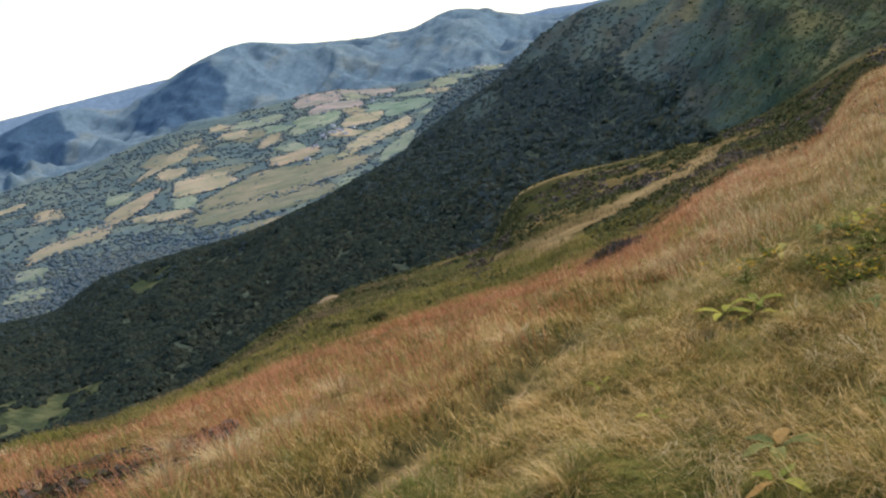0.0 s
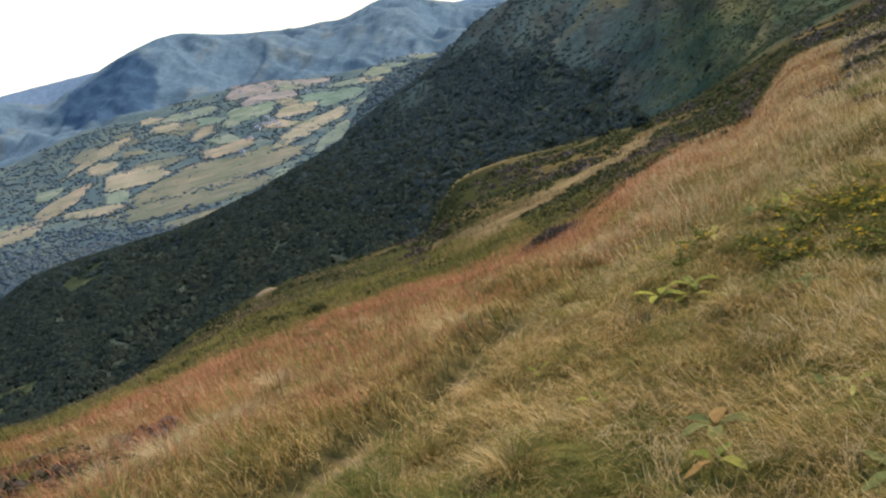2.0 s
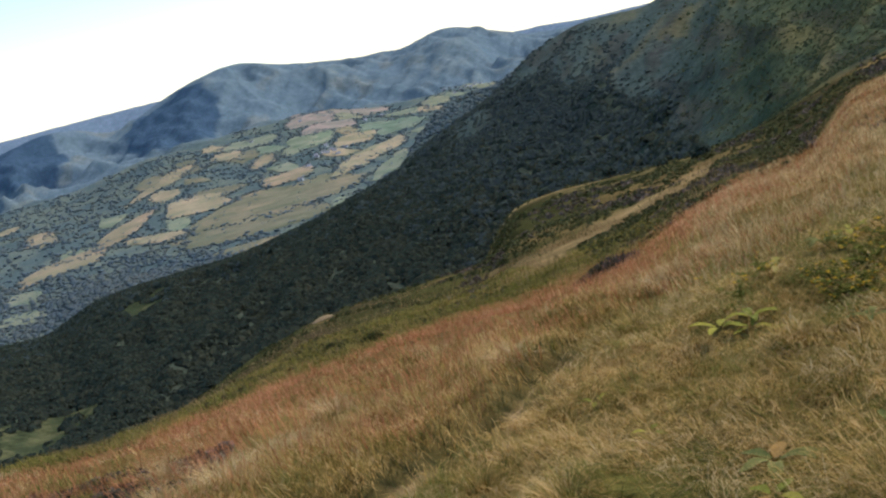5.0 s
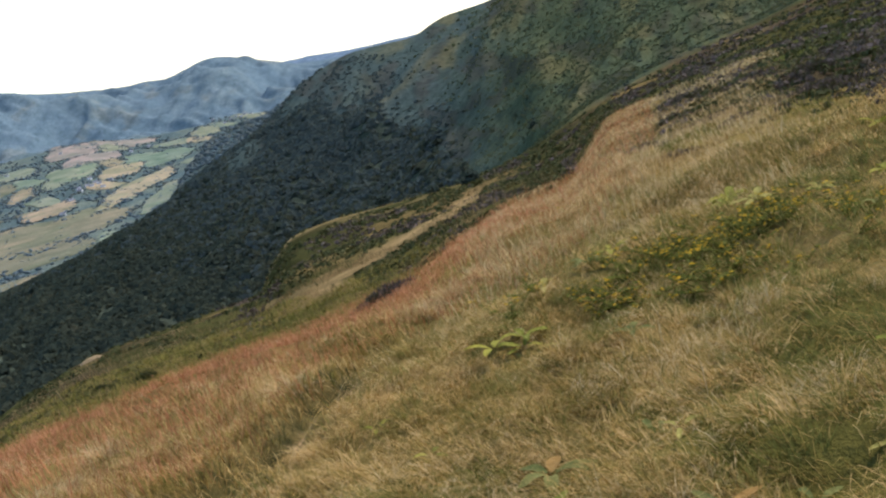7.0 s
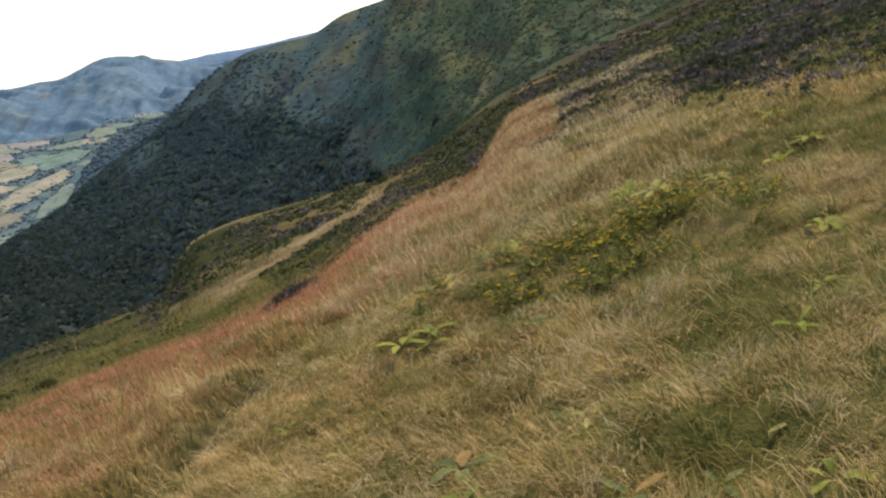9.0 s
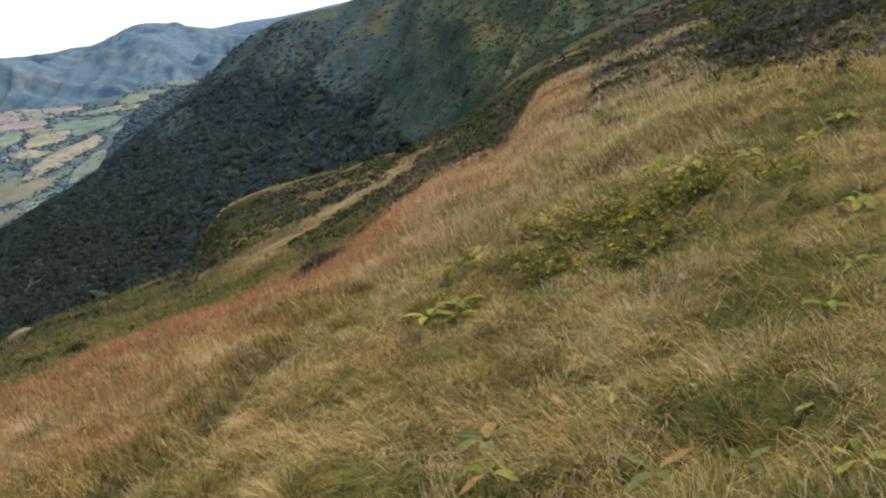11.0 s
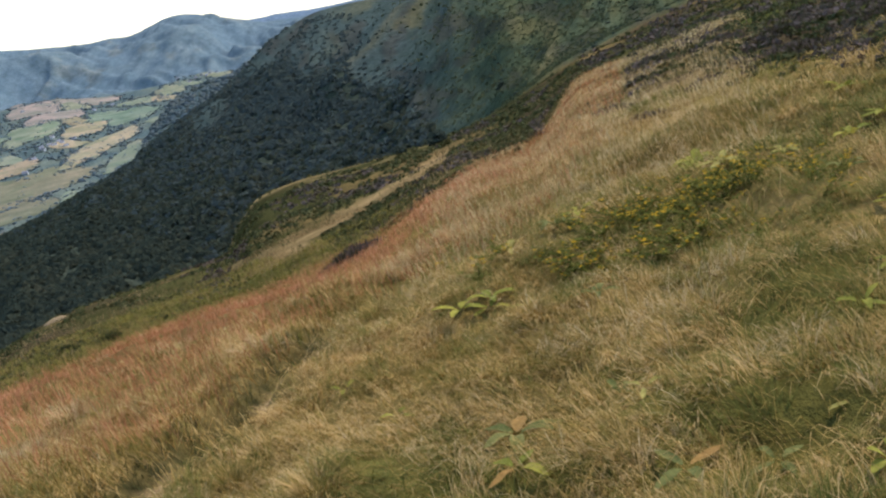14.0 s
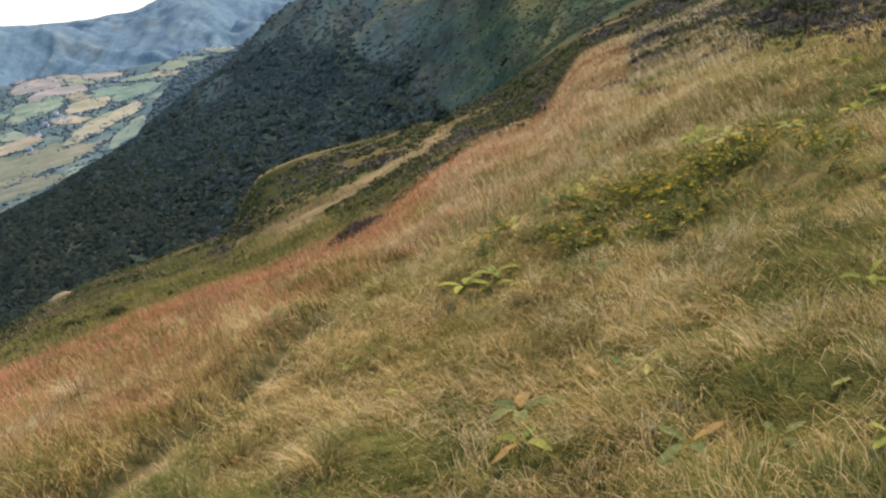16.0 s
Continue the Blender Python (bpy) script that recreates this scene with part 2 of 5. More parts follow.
def field_material(name, stops):
    m, t, n = shader(name, 0.95, 0.1)
    info = t.nodes.new("ShaderNodeObjectInfo")
    own = ramp(t, info.outputs["Random"], stops)
    broad = ramp(t, noise_tex(t, 0.02, 6.0, 0.65), [(0.3, (0.62, 0.70, 0.64)), (0.7, (1.3, 1.22, 1.2))])
    fine = ramp(t, noise_tex(t, 0.2, 4.0, 0.7), [(0.3, (0.7, 0.74, 0.7)), (0.7, (1.25, 1.22, 1.2))])
    # mown and grazed plots within the field
    where = t.nodes.new("ShaderNodeNewGeometry")
    plots = node(t, "ShaderNodeTexVoronoi", Scale=0.022)
    t.links.new(where.outputs["Position"], plots.inputs["Vector"])
    tone = ramp(t, plots.outputs["Color"], [(0.1, (0.72, 0.86, 0.78)), (0.5, (1.0, 1.0, 1.0)), (0.9, (1.22, 1.12, 1.1))])
    c = mix(t, "MULTIPLY", 1.0, mix(t, "MULTIPLY", 1.0, mix(t, "MULTIPLY", 0.8, own, tone), broad), fine)
    t.links.new(c, n.inputs["Base Color"])
    return m


GROUND = ground_material()
GRASS = leafy("matted_grass", [(0.25, (0.12, 0.102, 0.018)), (0.40, (0.25, 0.178, 0.040)), (0.55, (0.455, 0.282, 0.085)), (0.75, (0.64, 0.425, 0.170))], 0.55, 0.5)
LIP_GRASS = leafy("lip_grass", [(0.3, (0.105, 0.105, 0.020)), (0.55, (0.22, 0.180, 0.036)), (0.8, (0.34, 0.22, 0.068))], 3.0, 0.4)
SLOPE = leafy("slope_grass", [(0.25, (0.052, 0.056, 0.015)), (0.42, (0.10, 0.085, 0.026)), (0.58, (0.22, 0.14, 0.058)), (0.78, (0.36, 0.24, 0.11))], 5.0, 0.4)
LUSH = leafy("green_grass", [(0.3, (0.085, 0.094, 0.018)), (0.6, (0.20, 0.178, 0.038)), (0.8, (0.37, 0.27, 0.078))], 0.6, 0.4)
STRAW = leafy("straw_grass", [(0.3, (0.34, 0.22, 0.08)), (0.55, (0.52, 0.36, 0.15)), (0.75, (0.66, 0.49, 0.25))], 1.5, 0.5)
RED = leafy("red_bent_grass", [(0.25, (0.22, 0.100, 0.036)), (0.45, (0.42, 0.158, 0.066)), (0.6, (0.51, 0.205, 0.092)), (0.8, (0.54, 0.275, 0.122))], 1.6, 0.6)
HEATHER = leafy("heather", [(0.3, (0.064, 0.057, 0.026)), (0.5, (0.100, 0.074, 0.048)), (0.75, (0.160, 0.118, 0.096))], 1.2, 0.6, 0.9, 0.2)
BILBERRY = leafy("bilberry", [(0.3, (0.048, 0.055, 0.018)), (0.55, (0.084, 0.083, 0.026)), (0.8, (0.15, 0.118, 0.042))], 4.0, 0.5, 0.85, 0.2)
BEECH = leafy("beech_leaves", [(0.25, (0.050, 0.064, 0.048)), (0.45, (0.064, 0.078, 0.054)), (0.6, (0.080, 0.090, 0.058)), (0.8, (0.104, 0.102, 0.062))], 22, 0.2, 0.9, 0.5, 0.0)
# paler and bluer than the beech: haze put into the colour
SCRUB = leafy("hazed_scrub_leaves", [(0.25, (0.080, 0.102, 0.094)), (0.5, (0.094, 0.116, 0.099)), (0.8, (0.112, 0.126, 0.096))], 25, 0.2, 0.9, 0.5, 0.0)
# leaf colours made pale and blue to imitate haze over the valley
VALE_TREES = leafy("hazed_vale_leaves", [(0.25, (0.150, 0.198, 0.215)), (0.5, (0.185, 0.222, 0.218)), (0.75, (0.22, 0.235, 0.19))], 120, 0.4, 0.9, 0.5, 0.0)
BRACKEN = leafy("bracken", [(0.3, (0.062, 0.078, 0.040)), (0.5, (0.086, 0.098, 0.046)), (0.65, (0.110, 0.112, 0.052)), (0.85, (0.150, 0.128, 0.062))], 14.0, 0.5, 0.9, 0.35, 0.0)
MOOR = leafy("moor_bushes", [(0.3, (0.052, 0.066, 0.050)), (0.55, (0.064, 0.078, 0.054)), (0.8, (0.080, 0.088, 0.056))], 40.0, 0.5, 0.9, 0.4, 0.0)
# field colours carry extra blue for the valley's haze
CLAY = field_material("red_clay_field", [(0.0, (0.29, 0.225, 0.185)), (1.0, (0.27, 0.22, 0.175))])
HAY = field_material("mown_hay", [(0.0, (0.28, 0.225, 0.14)), (0.35, (0.34, 0.27, 0.165)), (0.7, (0.30, 0.225, 0.14)), (1.0, (0.26, 0.215, 0.13))])
PASTURE = field_material("green_pasture", [(0.0, (0.17, 0.205, 0.14)), (0.4, (0.21, 0.225, 0.145)), (0.7, (0.19, 0.20, 0.135)), (1.0, (0.25, 0.235, 0.145))])
OLIVE = field_material("olive_hillside", [(0.0, (0.15, 0.145, 0.092)), (1.0, (0.205, 0.175, 0.105))])

# ---- the ground ----
def plain_mesh(name, verts, faces, material, smooth_faces=False):
    """A mesh from arrays; faces is an n x 3 or n x 4 array, or a list of such arrays."""
    me = bpy.data.meshes.new(name)
    groups = faces if isinstance(faces, list) else [faces]
    loops = np.concatenate([f.ravel() for f in groups]).astype(np.int32)
    sizes = np.concatenate([np.full(len(f), f.shape[1]) for f in groups])
    me.vertices.add(len(verts))
    me.vertices.foreach_set("co", np.asarray(verts, np.float32).ravel())
    me.loops.add(len(loops))
    me.loops.foreach_set("vertex_index", loops)
    me.polygons.add(len(sizes))
    me.polygons.foreach_set("loop_start", np.concatenate([[0], np.cumsum(sizes)[:-1]]).astype(np.int32))
    me.polygons.foreach_set("use_smooth", np.full(len(sizes), smooth_faces))
    me.update(calc_edges=True)
    me.materials.append(material)
    return me


def blend(a, b, k):
    return np.asarray(a) * (1 - k[:, None]) + np.asarray(b) * k[:, None]


def glade(x, y):
    """The clearings in the wood."""
    return (np.hypot((x + 222) / 34, (y - 540) / 48) < 1 + 0.35 * fractal(x / 20, y / 20, 2, 95)) | (np.hypot((x + 217) / 22, (y - 806) / 34) < 1 + 0.3 * fractal(x / 12, y / 12, 2, 97))


def wooded(x, y, stray=0.0):
    """Where trees grow: the flank's wood; stray lets some stand further up the moor."""
    r, b = np.hypot(x, y), np.degrees(np.arctan2(x, y))
    brow, spur, foot = along(BROW, b)[0], along(SPUR, b)[0], along(FOOT, b, 6.0)[0]
    top = np.interp(b, [-60, 1.0, 3.4, 6, 8.4, 10.9, 13.5, 14.6, 15.2, 75], [1.15, 1.1, 0.98, 0.92, 0.84, 0.73, 0.54, 0.38, 0.0, 0.0], period=360)
    top = top + (0.15 * fractal(x / 55, y / 55, 3, 91) + stray) * (top > 0.02)
    share = (r - brow * 1.5) / (spur - brow * 1.5)
    wood = (share < top) & (r > np.maximum(brow * 1.62, 0.88 * foot)) & (r < spur + np.where((b > -3) & (b < 9), 40, 190))
    return wood & ~(glade(x, y) & (fractal(x / 11, y / 18, 3, 98) > -0.2))


TRACK_X, TRACK_Y = [18, 25, 36, 44, 46, 50, 68], [35.8, 45.2, 63, 76, 78, 81, 105]


def seen_tilt(x, y, r):
    """Angle of the ground above the eye's level, in degrees."""
    return np.degrees(np.arctan((height(x, y) - EYE[2]) / np.maximum(r, 1)))


def flank_patch(b, e):
    """Where bracken and bushes stand on the moor's flank."""
    return fractal((b - 0.6 * e) / 0.75, (e + 0.35 * b) / 0.6, 4, 145)


def tan_band(x, y):
    """The belt of dry grass that slants across the side of the knoll, 0 to 1."""
    r, b = np.hypot(x, y), np.degrees(np.arctan2(x, y))
    fall = seen_tilt(x, y, r)
    middle = np.interp(b, [1, 2.7, 5.2, 7.9, 10.4, 13.2, 14.4, 17], [-13.4, -12.9, -12.5, -11.75, -11.1, -10.35, -9.8, -8.9])
    half = np.interp(b, [1, 4, 6, 12, 15, 17], [0.1, 0.6, 0.40, 0.26, 0.3, 0.1])
    ragged = 0.5 * fractal(b / 0.7, np.log(r + 1) * 22, 3, 155)
    return smooth(1.35, 0.65, np.abs(fall - middle) / half + ragged) * (r > 20) * (r < 160) * smooth(1.5, 3.0, b) * (1 - smooth(14.5, 16, b))


def land_cover(x, y):
    r, b = np.hypot(x, y), np.degrees(np.arctan2(x, y))
    lip, brow, foot, spur = (along(k, b, e)[0] for k, e in ((LIP, 1), (BROW, 1), (FOOT, 6), (SPUR, 1)))
    hills, crest = along(HILLS, b)[0], along(CREST, b)[0]
    n1, n2, n3 = fractal(x / 7, y / 7, 4, 101), fractal(x / 26, y / 26, 4, 111), fractal(x / 2.4, y / 2.4, 3, 121)
    turf = blend((0.14, 0.115, 0.03), (0.23, 0.155, 0.055), smooth(-0.3, 0.3, n3 + 0.4 * n1))
    red = smooth(0.35, 0.8, r / lip) * (1 - smooth(23, 27, b))
    moss = smooth(12, 15, r + 3 * n1) * smooth(22, 27, b)
    turf = blend(turf, (0.22, 0.115, 0.045), red * 0.85)
    turf = blend(turf, blend((0.075, 0.078, 0.022), (0.085, 0.06, 0.032), smooth(-0.15, 0.2, n1 + 0.4 * n3)), moss)
    turf = blend(turf, (0.40, 0.25, 0.13), np.exp(-((path_offset(x, y) - 0.05) / 0.07) ** 2) * (r < 7.8) * (0.5 + 0.5 * smooth(-0.3, 0.1, n1 + n3)))
    # shadow under the bank's overhanging grass, put into the ground colour
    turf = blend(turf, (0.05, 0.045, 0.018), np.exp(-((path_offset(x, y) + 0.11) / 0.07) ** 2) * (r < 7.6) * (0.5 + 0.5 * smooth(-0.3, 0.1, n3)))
    # the slope beyond the lip: bilberry, heather and straw in bands along the hill
    band = fractal(b * 0.16 + x / 40, np.log(r + 1) * 9, 4, 131)
    heath = blend((0.070, 0.062, 0.020), (0.072, 0.048, 0.028), smooth(-0.15, 0.25, n1 + 0.3 * n3))
    upper = smooth(0.15, 0.5, (r - lip) / (brow - lip)) * (1 - smooth(20, 24, b))
    heath = blend(heath, blend((0.042, 0.042, 0.016), (0.052, 0.043, 0.020), smooth(-0.15, 0.25, n1)), upper * 0.85)
    heath = blend(heath, (0.19, 0.125, 0.05), smooth(0.12, 0.36, band + 0.25 * n3) * (0.8 - 0.25 * upper))
    knoll = smooth(2.8, 4.5, b) * (1 - smooth(13.5, 15.5, b)) * smooth(0.55, 0.72, r / brow)
    heath = blend(heath, blend(blend((0.042, 0.043, 0.016), (0.060, 0.050, 0.020), smooth(-0.2, 0.3, n1)), (0.17, 0.125, 0.055), smooth(0.15, 0.35, band) * 0.6), knoll)
    heath = blend(heath, (0.42, 0.28, 0.13), smooth(0.82, 0.92, r / brow + 0.05 * n1) * (1 - smooth(1.02, 1.1, r / brow)) * smooth(3, 5, b) * (1 - smooth(14, 15.5, b)))
    heath = blend(heath, blend((0.20, 0.125, 0.055), (0.28, 0.185, 0.085), smooth(-0.3, 0.3, n3)), tan_band(x, y) * 0.85)
    c = blend(turf, heath, smooth(0.95, 1.2, r / lip + 0.12 * n1))
    # the flank: moor grass, heather and bracken in streaks that run downhill
    e = seen_tilt(x, y, r)
    streak = fractal((b - 1.1 * e) / 2.2, (e + 0.3 * b) / 2.0, 4, 141)
    patch = flank_patch(b, e)
    # towards the left the moor's colour turns blue to imitate haze
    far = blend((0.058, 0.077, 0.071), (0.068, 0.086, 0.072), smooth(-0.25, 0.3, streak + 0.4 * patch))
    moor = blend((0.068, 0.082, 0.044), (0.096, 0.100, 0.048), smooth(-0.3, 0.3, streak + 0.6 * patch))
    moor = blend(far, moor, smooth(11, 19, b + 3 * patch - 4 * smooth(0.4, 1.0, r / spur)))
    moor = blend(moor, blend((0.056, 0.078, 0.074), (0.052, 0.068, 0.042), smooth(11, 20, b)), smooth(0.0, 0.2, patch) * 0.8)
    moor = blend(moor, (0.054, 0.044, 0.034), smooth(0.1, 0.3, fractal((b - e) / 1.3, (e + 0.3 * b) / 1.0, 4, 147)) * 0.5)
    moor = blend(moor, (0.120, 0.104, 0.048), smooth(0.22, 0.42, streak - 0.35 * patch) * 0.6 * smooth(8, 16, b))
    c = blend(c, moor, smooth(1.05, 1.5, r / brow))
    # tan edges of the small spurs, and the cattle track across the moor
    spurlet = np.exp(-(path_gap(x, y, SPUR_X, SPUR_Y) / 5.0) ** 2)
    c = blend(c, (0.13, 0.11, 0.06), spurlet * 0.5)
    track = np.exp(-(path_gap(x, y, TRACK_X, TRACK_Y) / (0.3 + r / 140)) ** 2)
    c = blend(c, (0.19, 0.145, 0.07), track * 0.5 * smooth(-0.3, 0.2, n1 + n3))
    c = blend(c, (0.050, 0.060, 0.042), wooded(x, y) * 0.9 * (r > brow * 1.3))
    c = blend(c, blend((0.046, 0.056, 0.028), (0.092, 0.094, 0.044), smooth(-0.2, 0.3, fractal(x / 9, y / 14, 4, 99))), glade(x, y) * 1.0)
    # valley floor, with distance haze mixed into its colour
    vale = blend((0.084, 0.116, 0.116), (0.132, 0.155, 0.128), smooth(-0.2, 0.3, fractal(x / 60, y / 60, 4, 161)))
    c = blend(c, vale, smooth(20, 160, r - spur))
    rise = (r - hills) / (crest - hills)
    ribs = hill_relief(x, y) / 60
    # blue holds the haze; paler ribs and darker gullies imitate relief shading
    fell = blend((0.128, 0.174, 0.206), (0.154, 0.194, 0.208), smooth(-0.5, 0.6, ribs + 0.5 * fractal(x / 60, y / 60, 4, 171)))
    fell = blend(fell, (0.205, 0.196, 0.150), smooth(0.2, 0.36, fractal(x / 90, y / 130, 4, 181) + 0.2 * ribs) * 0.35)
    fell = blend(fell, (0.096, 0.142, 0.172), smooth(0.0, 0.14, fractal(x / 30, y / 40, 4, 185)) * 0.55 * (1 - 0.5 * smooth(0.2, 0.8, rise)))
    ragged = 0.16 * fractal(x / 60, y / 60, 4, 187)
    # shade on two left-facing hillsides, painted in as dark blue
    flank_shade = smooth(0.0, 0.08, 0.75 + ragged - np.hypot((b + 11.4) / 3.3, (r - 3900) / 420)) + smooth(0.0, 0.08, 0.8 + ragged - np.hypot((b + 18.6) / 2.4, (r - 3950) / 330))
    fell = blend(fell, (0.048, 0.084, 0.130), np.clip(flank_shade, 0, 1) * 0.95)
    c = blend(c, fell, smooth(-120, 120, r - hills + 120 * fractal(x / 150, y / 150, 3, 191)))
    # land beyond the crest is bluer still, for haze
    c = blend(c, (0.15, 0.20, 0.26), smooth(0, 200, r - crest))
    return np.clip(c, 0.004, 0.9)


bearings = np.concatenate([np.arange(-27, 45.01, 0.18), np.arange(47, 333, 3.0)])
rings = np.concatenate([[0.25], np.geomspace(0.6, 300, 240), np.geomspace(303, 1060, 150), np.geomspace(1075, 3280, 74), np.arange(3300, 4440, 12.0), np.geomspace(4480, 4960, 8)])
bb, rr = np.meshgrid(np.radians(bearings), rings)
gx, gy = (rr * np.sin(bb)).ravel(), (rr * np.cos(bb)).ravel()
gz = height(gx, gy)
nb, nr = len(bearings), len(rings)
i, j = np.meshgrid(np.arange(nr - 1), np.arange(nb), indexing="ij")
quads = np.stack([i * nb + j, i * nb + (j + 1) % nb, (i + 1) * nb + (j + 1) % nb, (i + 1) * nb + j], -1).reshape(-1, 4)[:, ::-1]
hub = nr * nb
fan = np.stack([np.full(nb, hub), (np.arange(nb) + 1) % nb, np.arange(nb)], -1)[:, ::-1]
ground = new("ground", plain_mesh("ground", np.concatenate([np.stack([gx, gy, gz], 1), [[0, 0, 0]]]), [quads, fan], GROUND, True))
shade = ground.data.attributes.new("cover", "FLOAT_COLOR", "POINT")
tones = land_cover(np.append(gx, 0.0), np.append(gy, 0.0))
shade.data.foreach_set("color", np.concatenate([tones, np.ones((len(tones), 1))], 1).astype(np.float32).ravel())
tagged(ground, "mountainside turf, heath and moor falling to a wide farmed valley", "ground", kind="structure")

# ---- woods and hedges ----
rng = np.random.default_rng(5)
g = (1 + 5 ** 0.5) / 2
ICO = np.array([(-1, g, 0), (1, g, 0), (-1, -g, 0), (1, -g, 0), (0, -1, g), (0, 1, g), (0, -1, -g), (0, 1, -g), (g, 0, -1), (g, 0, 1), (-g, 0, -1), (-g, 0, 1)]) / 1.902
ICO_F = np.array([(0, 11, 5), (0, 5, 1), (0, 1, 7), (0, 7, 10), (0, 10, 11), (1, 5, 9), (5, 11, 4), (11, 10, 2), (10, 7, 6), (7, 1, 8),
                  (3, 9, 4), (3, 4, 2), (3, 2, 6), (3, 6, 8), (3, 8, 9), (4, 9, 5), (2, 4, 11), (6, 2, 10), (8, 6, 7), (9, 8, 1)])


def clumps(x, y, z, wide, tall, jitter=0.36):
    """Uneven lumps of leaves, one at each place: arrays of corners and triangles."""
    n = len(x)
    spin = rng.uniform(0, 6.28, n)
    v = ICO[None] * (1 + jitter * rng.uniform(-1, 1, (n, 12, 1)))
    vx = v[..., 0] * np.cos(spin)[:, None] - v[..., 1] * np.sin(spin)[:, None]
    vy = v[..., 0] * np.sin(spin)[:, None] + v[..., 1] * np.cos(spin)[:, None]
    out = np.stack([x[:, None] + vx * wide[:, None], y[:, None] + vy * wide[:, None], z[:, None] + v[..., 2] * tall[:, None]], -1)
    return out.reshape(-1, 3), (ICO_F[None] + 12 * np.arange(n)[:, None, None]).reshape(-1, 3)


def sprays(x, y, z, wide, tall, count):
    """Crowns of leaves: each tree has a dome of leaf sprays turned every way."""
    n = len(x) * count
    way = rng.normal(0, 1, (n, 3))
    way[:, 2] = np.abs(way[:, 2]) + 0.15
    way /= np.linalg.norm(way, axis=1)[:, None]
    w, t = np.repeat(wide, count), np.repeat(tall, count)
    mid = np.stack([np.repeat(x, count) + way[:, 0] * w * 0.62, np.repeat(y, count) + way[:, 1] * w * 0.62, np.repeat(z, count) + way[:, 2] * t * 0.8], -1)
    facing = way + rng.normal(0, 0.2, (n, 3))
    facing /= np.linalg.norm(facing, axis=1)[:, None]
    one = np.cross(facing, rng.normal(0, 1, (n, 3)))
    one /= np.linalg.norm(one, axis=1)[:, None]
    two = np.cross(facing, one)
    a, b = (w * rng.uniform(0.34, 0.58, n))[:, None] * one, (w * rng.uniform(0.34, 0.58, n))[:, None] * two
    return np.stack([mid - a, mid - b * 0.8, mid + a * 0.9, mid + b], 1).reshape(-1, 3), 4 * np.arange(n)[:, None] + np.array([0, 1, 2, 3])


def crowns(name, x, y, size, material, lobes=3, squat=1.0, smooth_faces=True, seat=0.5):
    """A wood: each tree has a short trunk and a crown of several lobes of leaves."""
    z = height(x, y)
    n = len(x)
    verts, faces, count = [], [], 0
    for k in range(lobes):
        turn = rng.uniform(0, 6.28, n)
        out = size * (0.0 if k == 0 else 0.34)
        up = size * squat * (1.0 if k == 0 else 0.72) * rng.uniform(0.85, 1.1, n)
        w = size * rng.uniform(0.5, 0.8, n) * (1.0 if k == 0 else 0.85)
        v, f = clumps(x + out * np.cos(turn), y + out * np.sin(turn), z + up * seat, w, w * squat * 1.05)
        verts.append(v), faces.append(f + count)
        count += len(v)
    a = np.radians([0, 120, 240])
    base = np.stack([x[:, None] + 0.06 * size[:, None] * np.cos(a), y[:, None] + 0.06 * size[:, None] * np.sin(a), np.repeat(z[:, None] - 0.3, 3, 1)], -1)
    tip = np.stack([x, y, z + size * squat * 0.9], -1)[:, None]
    verts.append(np.concatenate([base, tip], 1).reshape(-1, 3))
    faces.append((np.array([(0, 1, 3), (1, 2, 3), (2, 0, 3)])[None] + count + 4 * np.arange(n)[:, None, None]).reshape(-1, 3))
    return new(name, plain_mesh(name, np.concatenate(verts), np.concatenate(faces), material, smooth_faces))


def scatter(n, b0, b1, r0, r1, power=2.0):
    b = np.radians(rng.uniform(b0, b1, n))
    r = (r0 ** power + rng.uniform(0, 1, n) * (r1 ** power - r0 ** power)) ** (1 / power)
    return r * np.sin(b), r * np.cos(b)


x, y = scatter(58000, -30, 17, 380, 1250)
keep = wooded(x, y, 0.2 * rng.uniform(0, 1, len(x)) ** 3)
x, y = x[keep], y[keep]
size = rng.uniform(2.1, 4.3, len(x)) * np.where(wooded(x, y), 1.0, 0.6) * (1 + 0.25 * fractal(x / 30, y / 30, 2, 94))
z = height(x, y)


def wood(name, mask, material, label, tall=0.46):
    """One stretch of woodland: crowns of leaf sprays on short stems."""
    px, py, pz, s = x[mask], y[mask], z[mask], size[mask]
    v, f = sprays(px, py, pz + 0.2 * s * tall, s * 1.2, s * tall, 8)
    a = np.radians([0, 120, 240])
    stem = np.stack([px[:, None] + 0.08 * s[:, None] * np.cos(a), py[:, None] + 0.08 * s[:, None] * np.sin(a), np.repeat(pz[:, None] - 0.3, 3, 1)], -1)
    stem = np.concatenate([stem, np.stack([px, py, pz + s], -1)[:, None]], 1).reshape(-1, 3)
    g = len(v) + 4 * np.arange(len(px))[:, None]
    mesh = plain_mesh(name, np.concatenate([v, stem]), [f, g + np.array([0, 1, 3]), g + np.array([1, 2, 3]), g + np.array([2, 0, 3])], material)
    tagged(new(name, mesh), label, "woodland", kind="stuff")


b = np.degrees(np.arctan2(x, y))
# the farther trees get the haze-tinted leaves
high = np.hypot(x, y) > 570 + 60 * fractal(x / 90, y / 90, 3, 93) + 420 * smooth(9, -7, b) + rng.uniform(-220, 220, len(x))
wood("beech_wood", ~high, BEECH, "dark green beech wood covering a steep mountain flank")
wood("mountain_scrub", high, SCRUB, "green scrub and small trees thinning out up the moor, tinted blue for haze", 0.3)

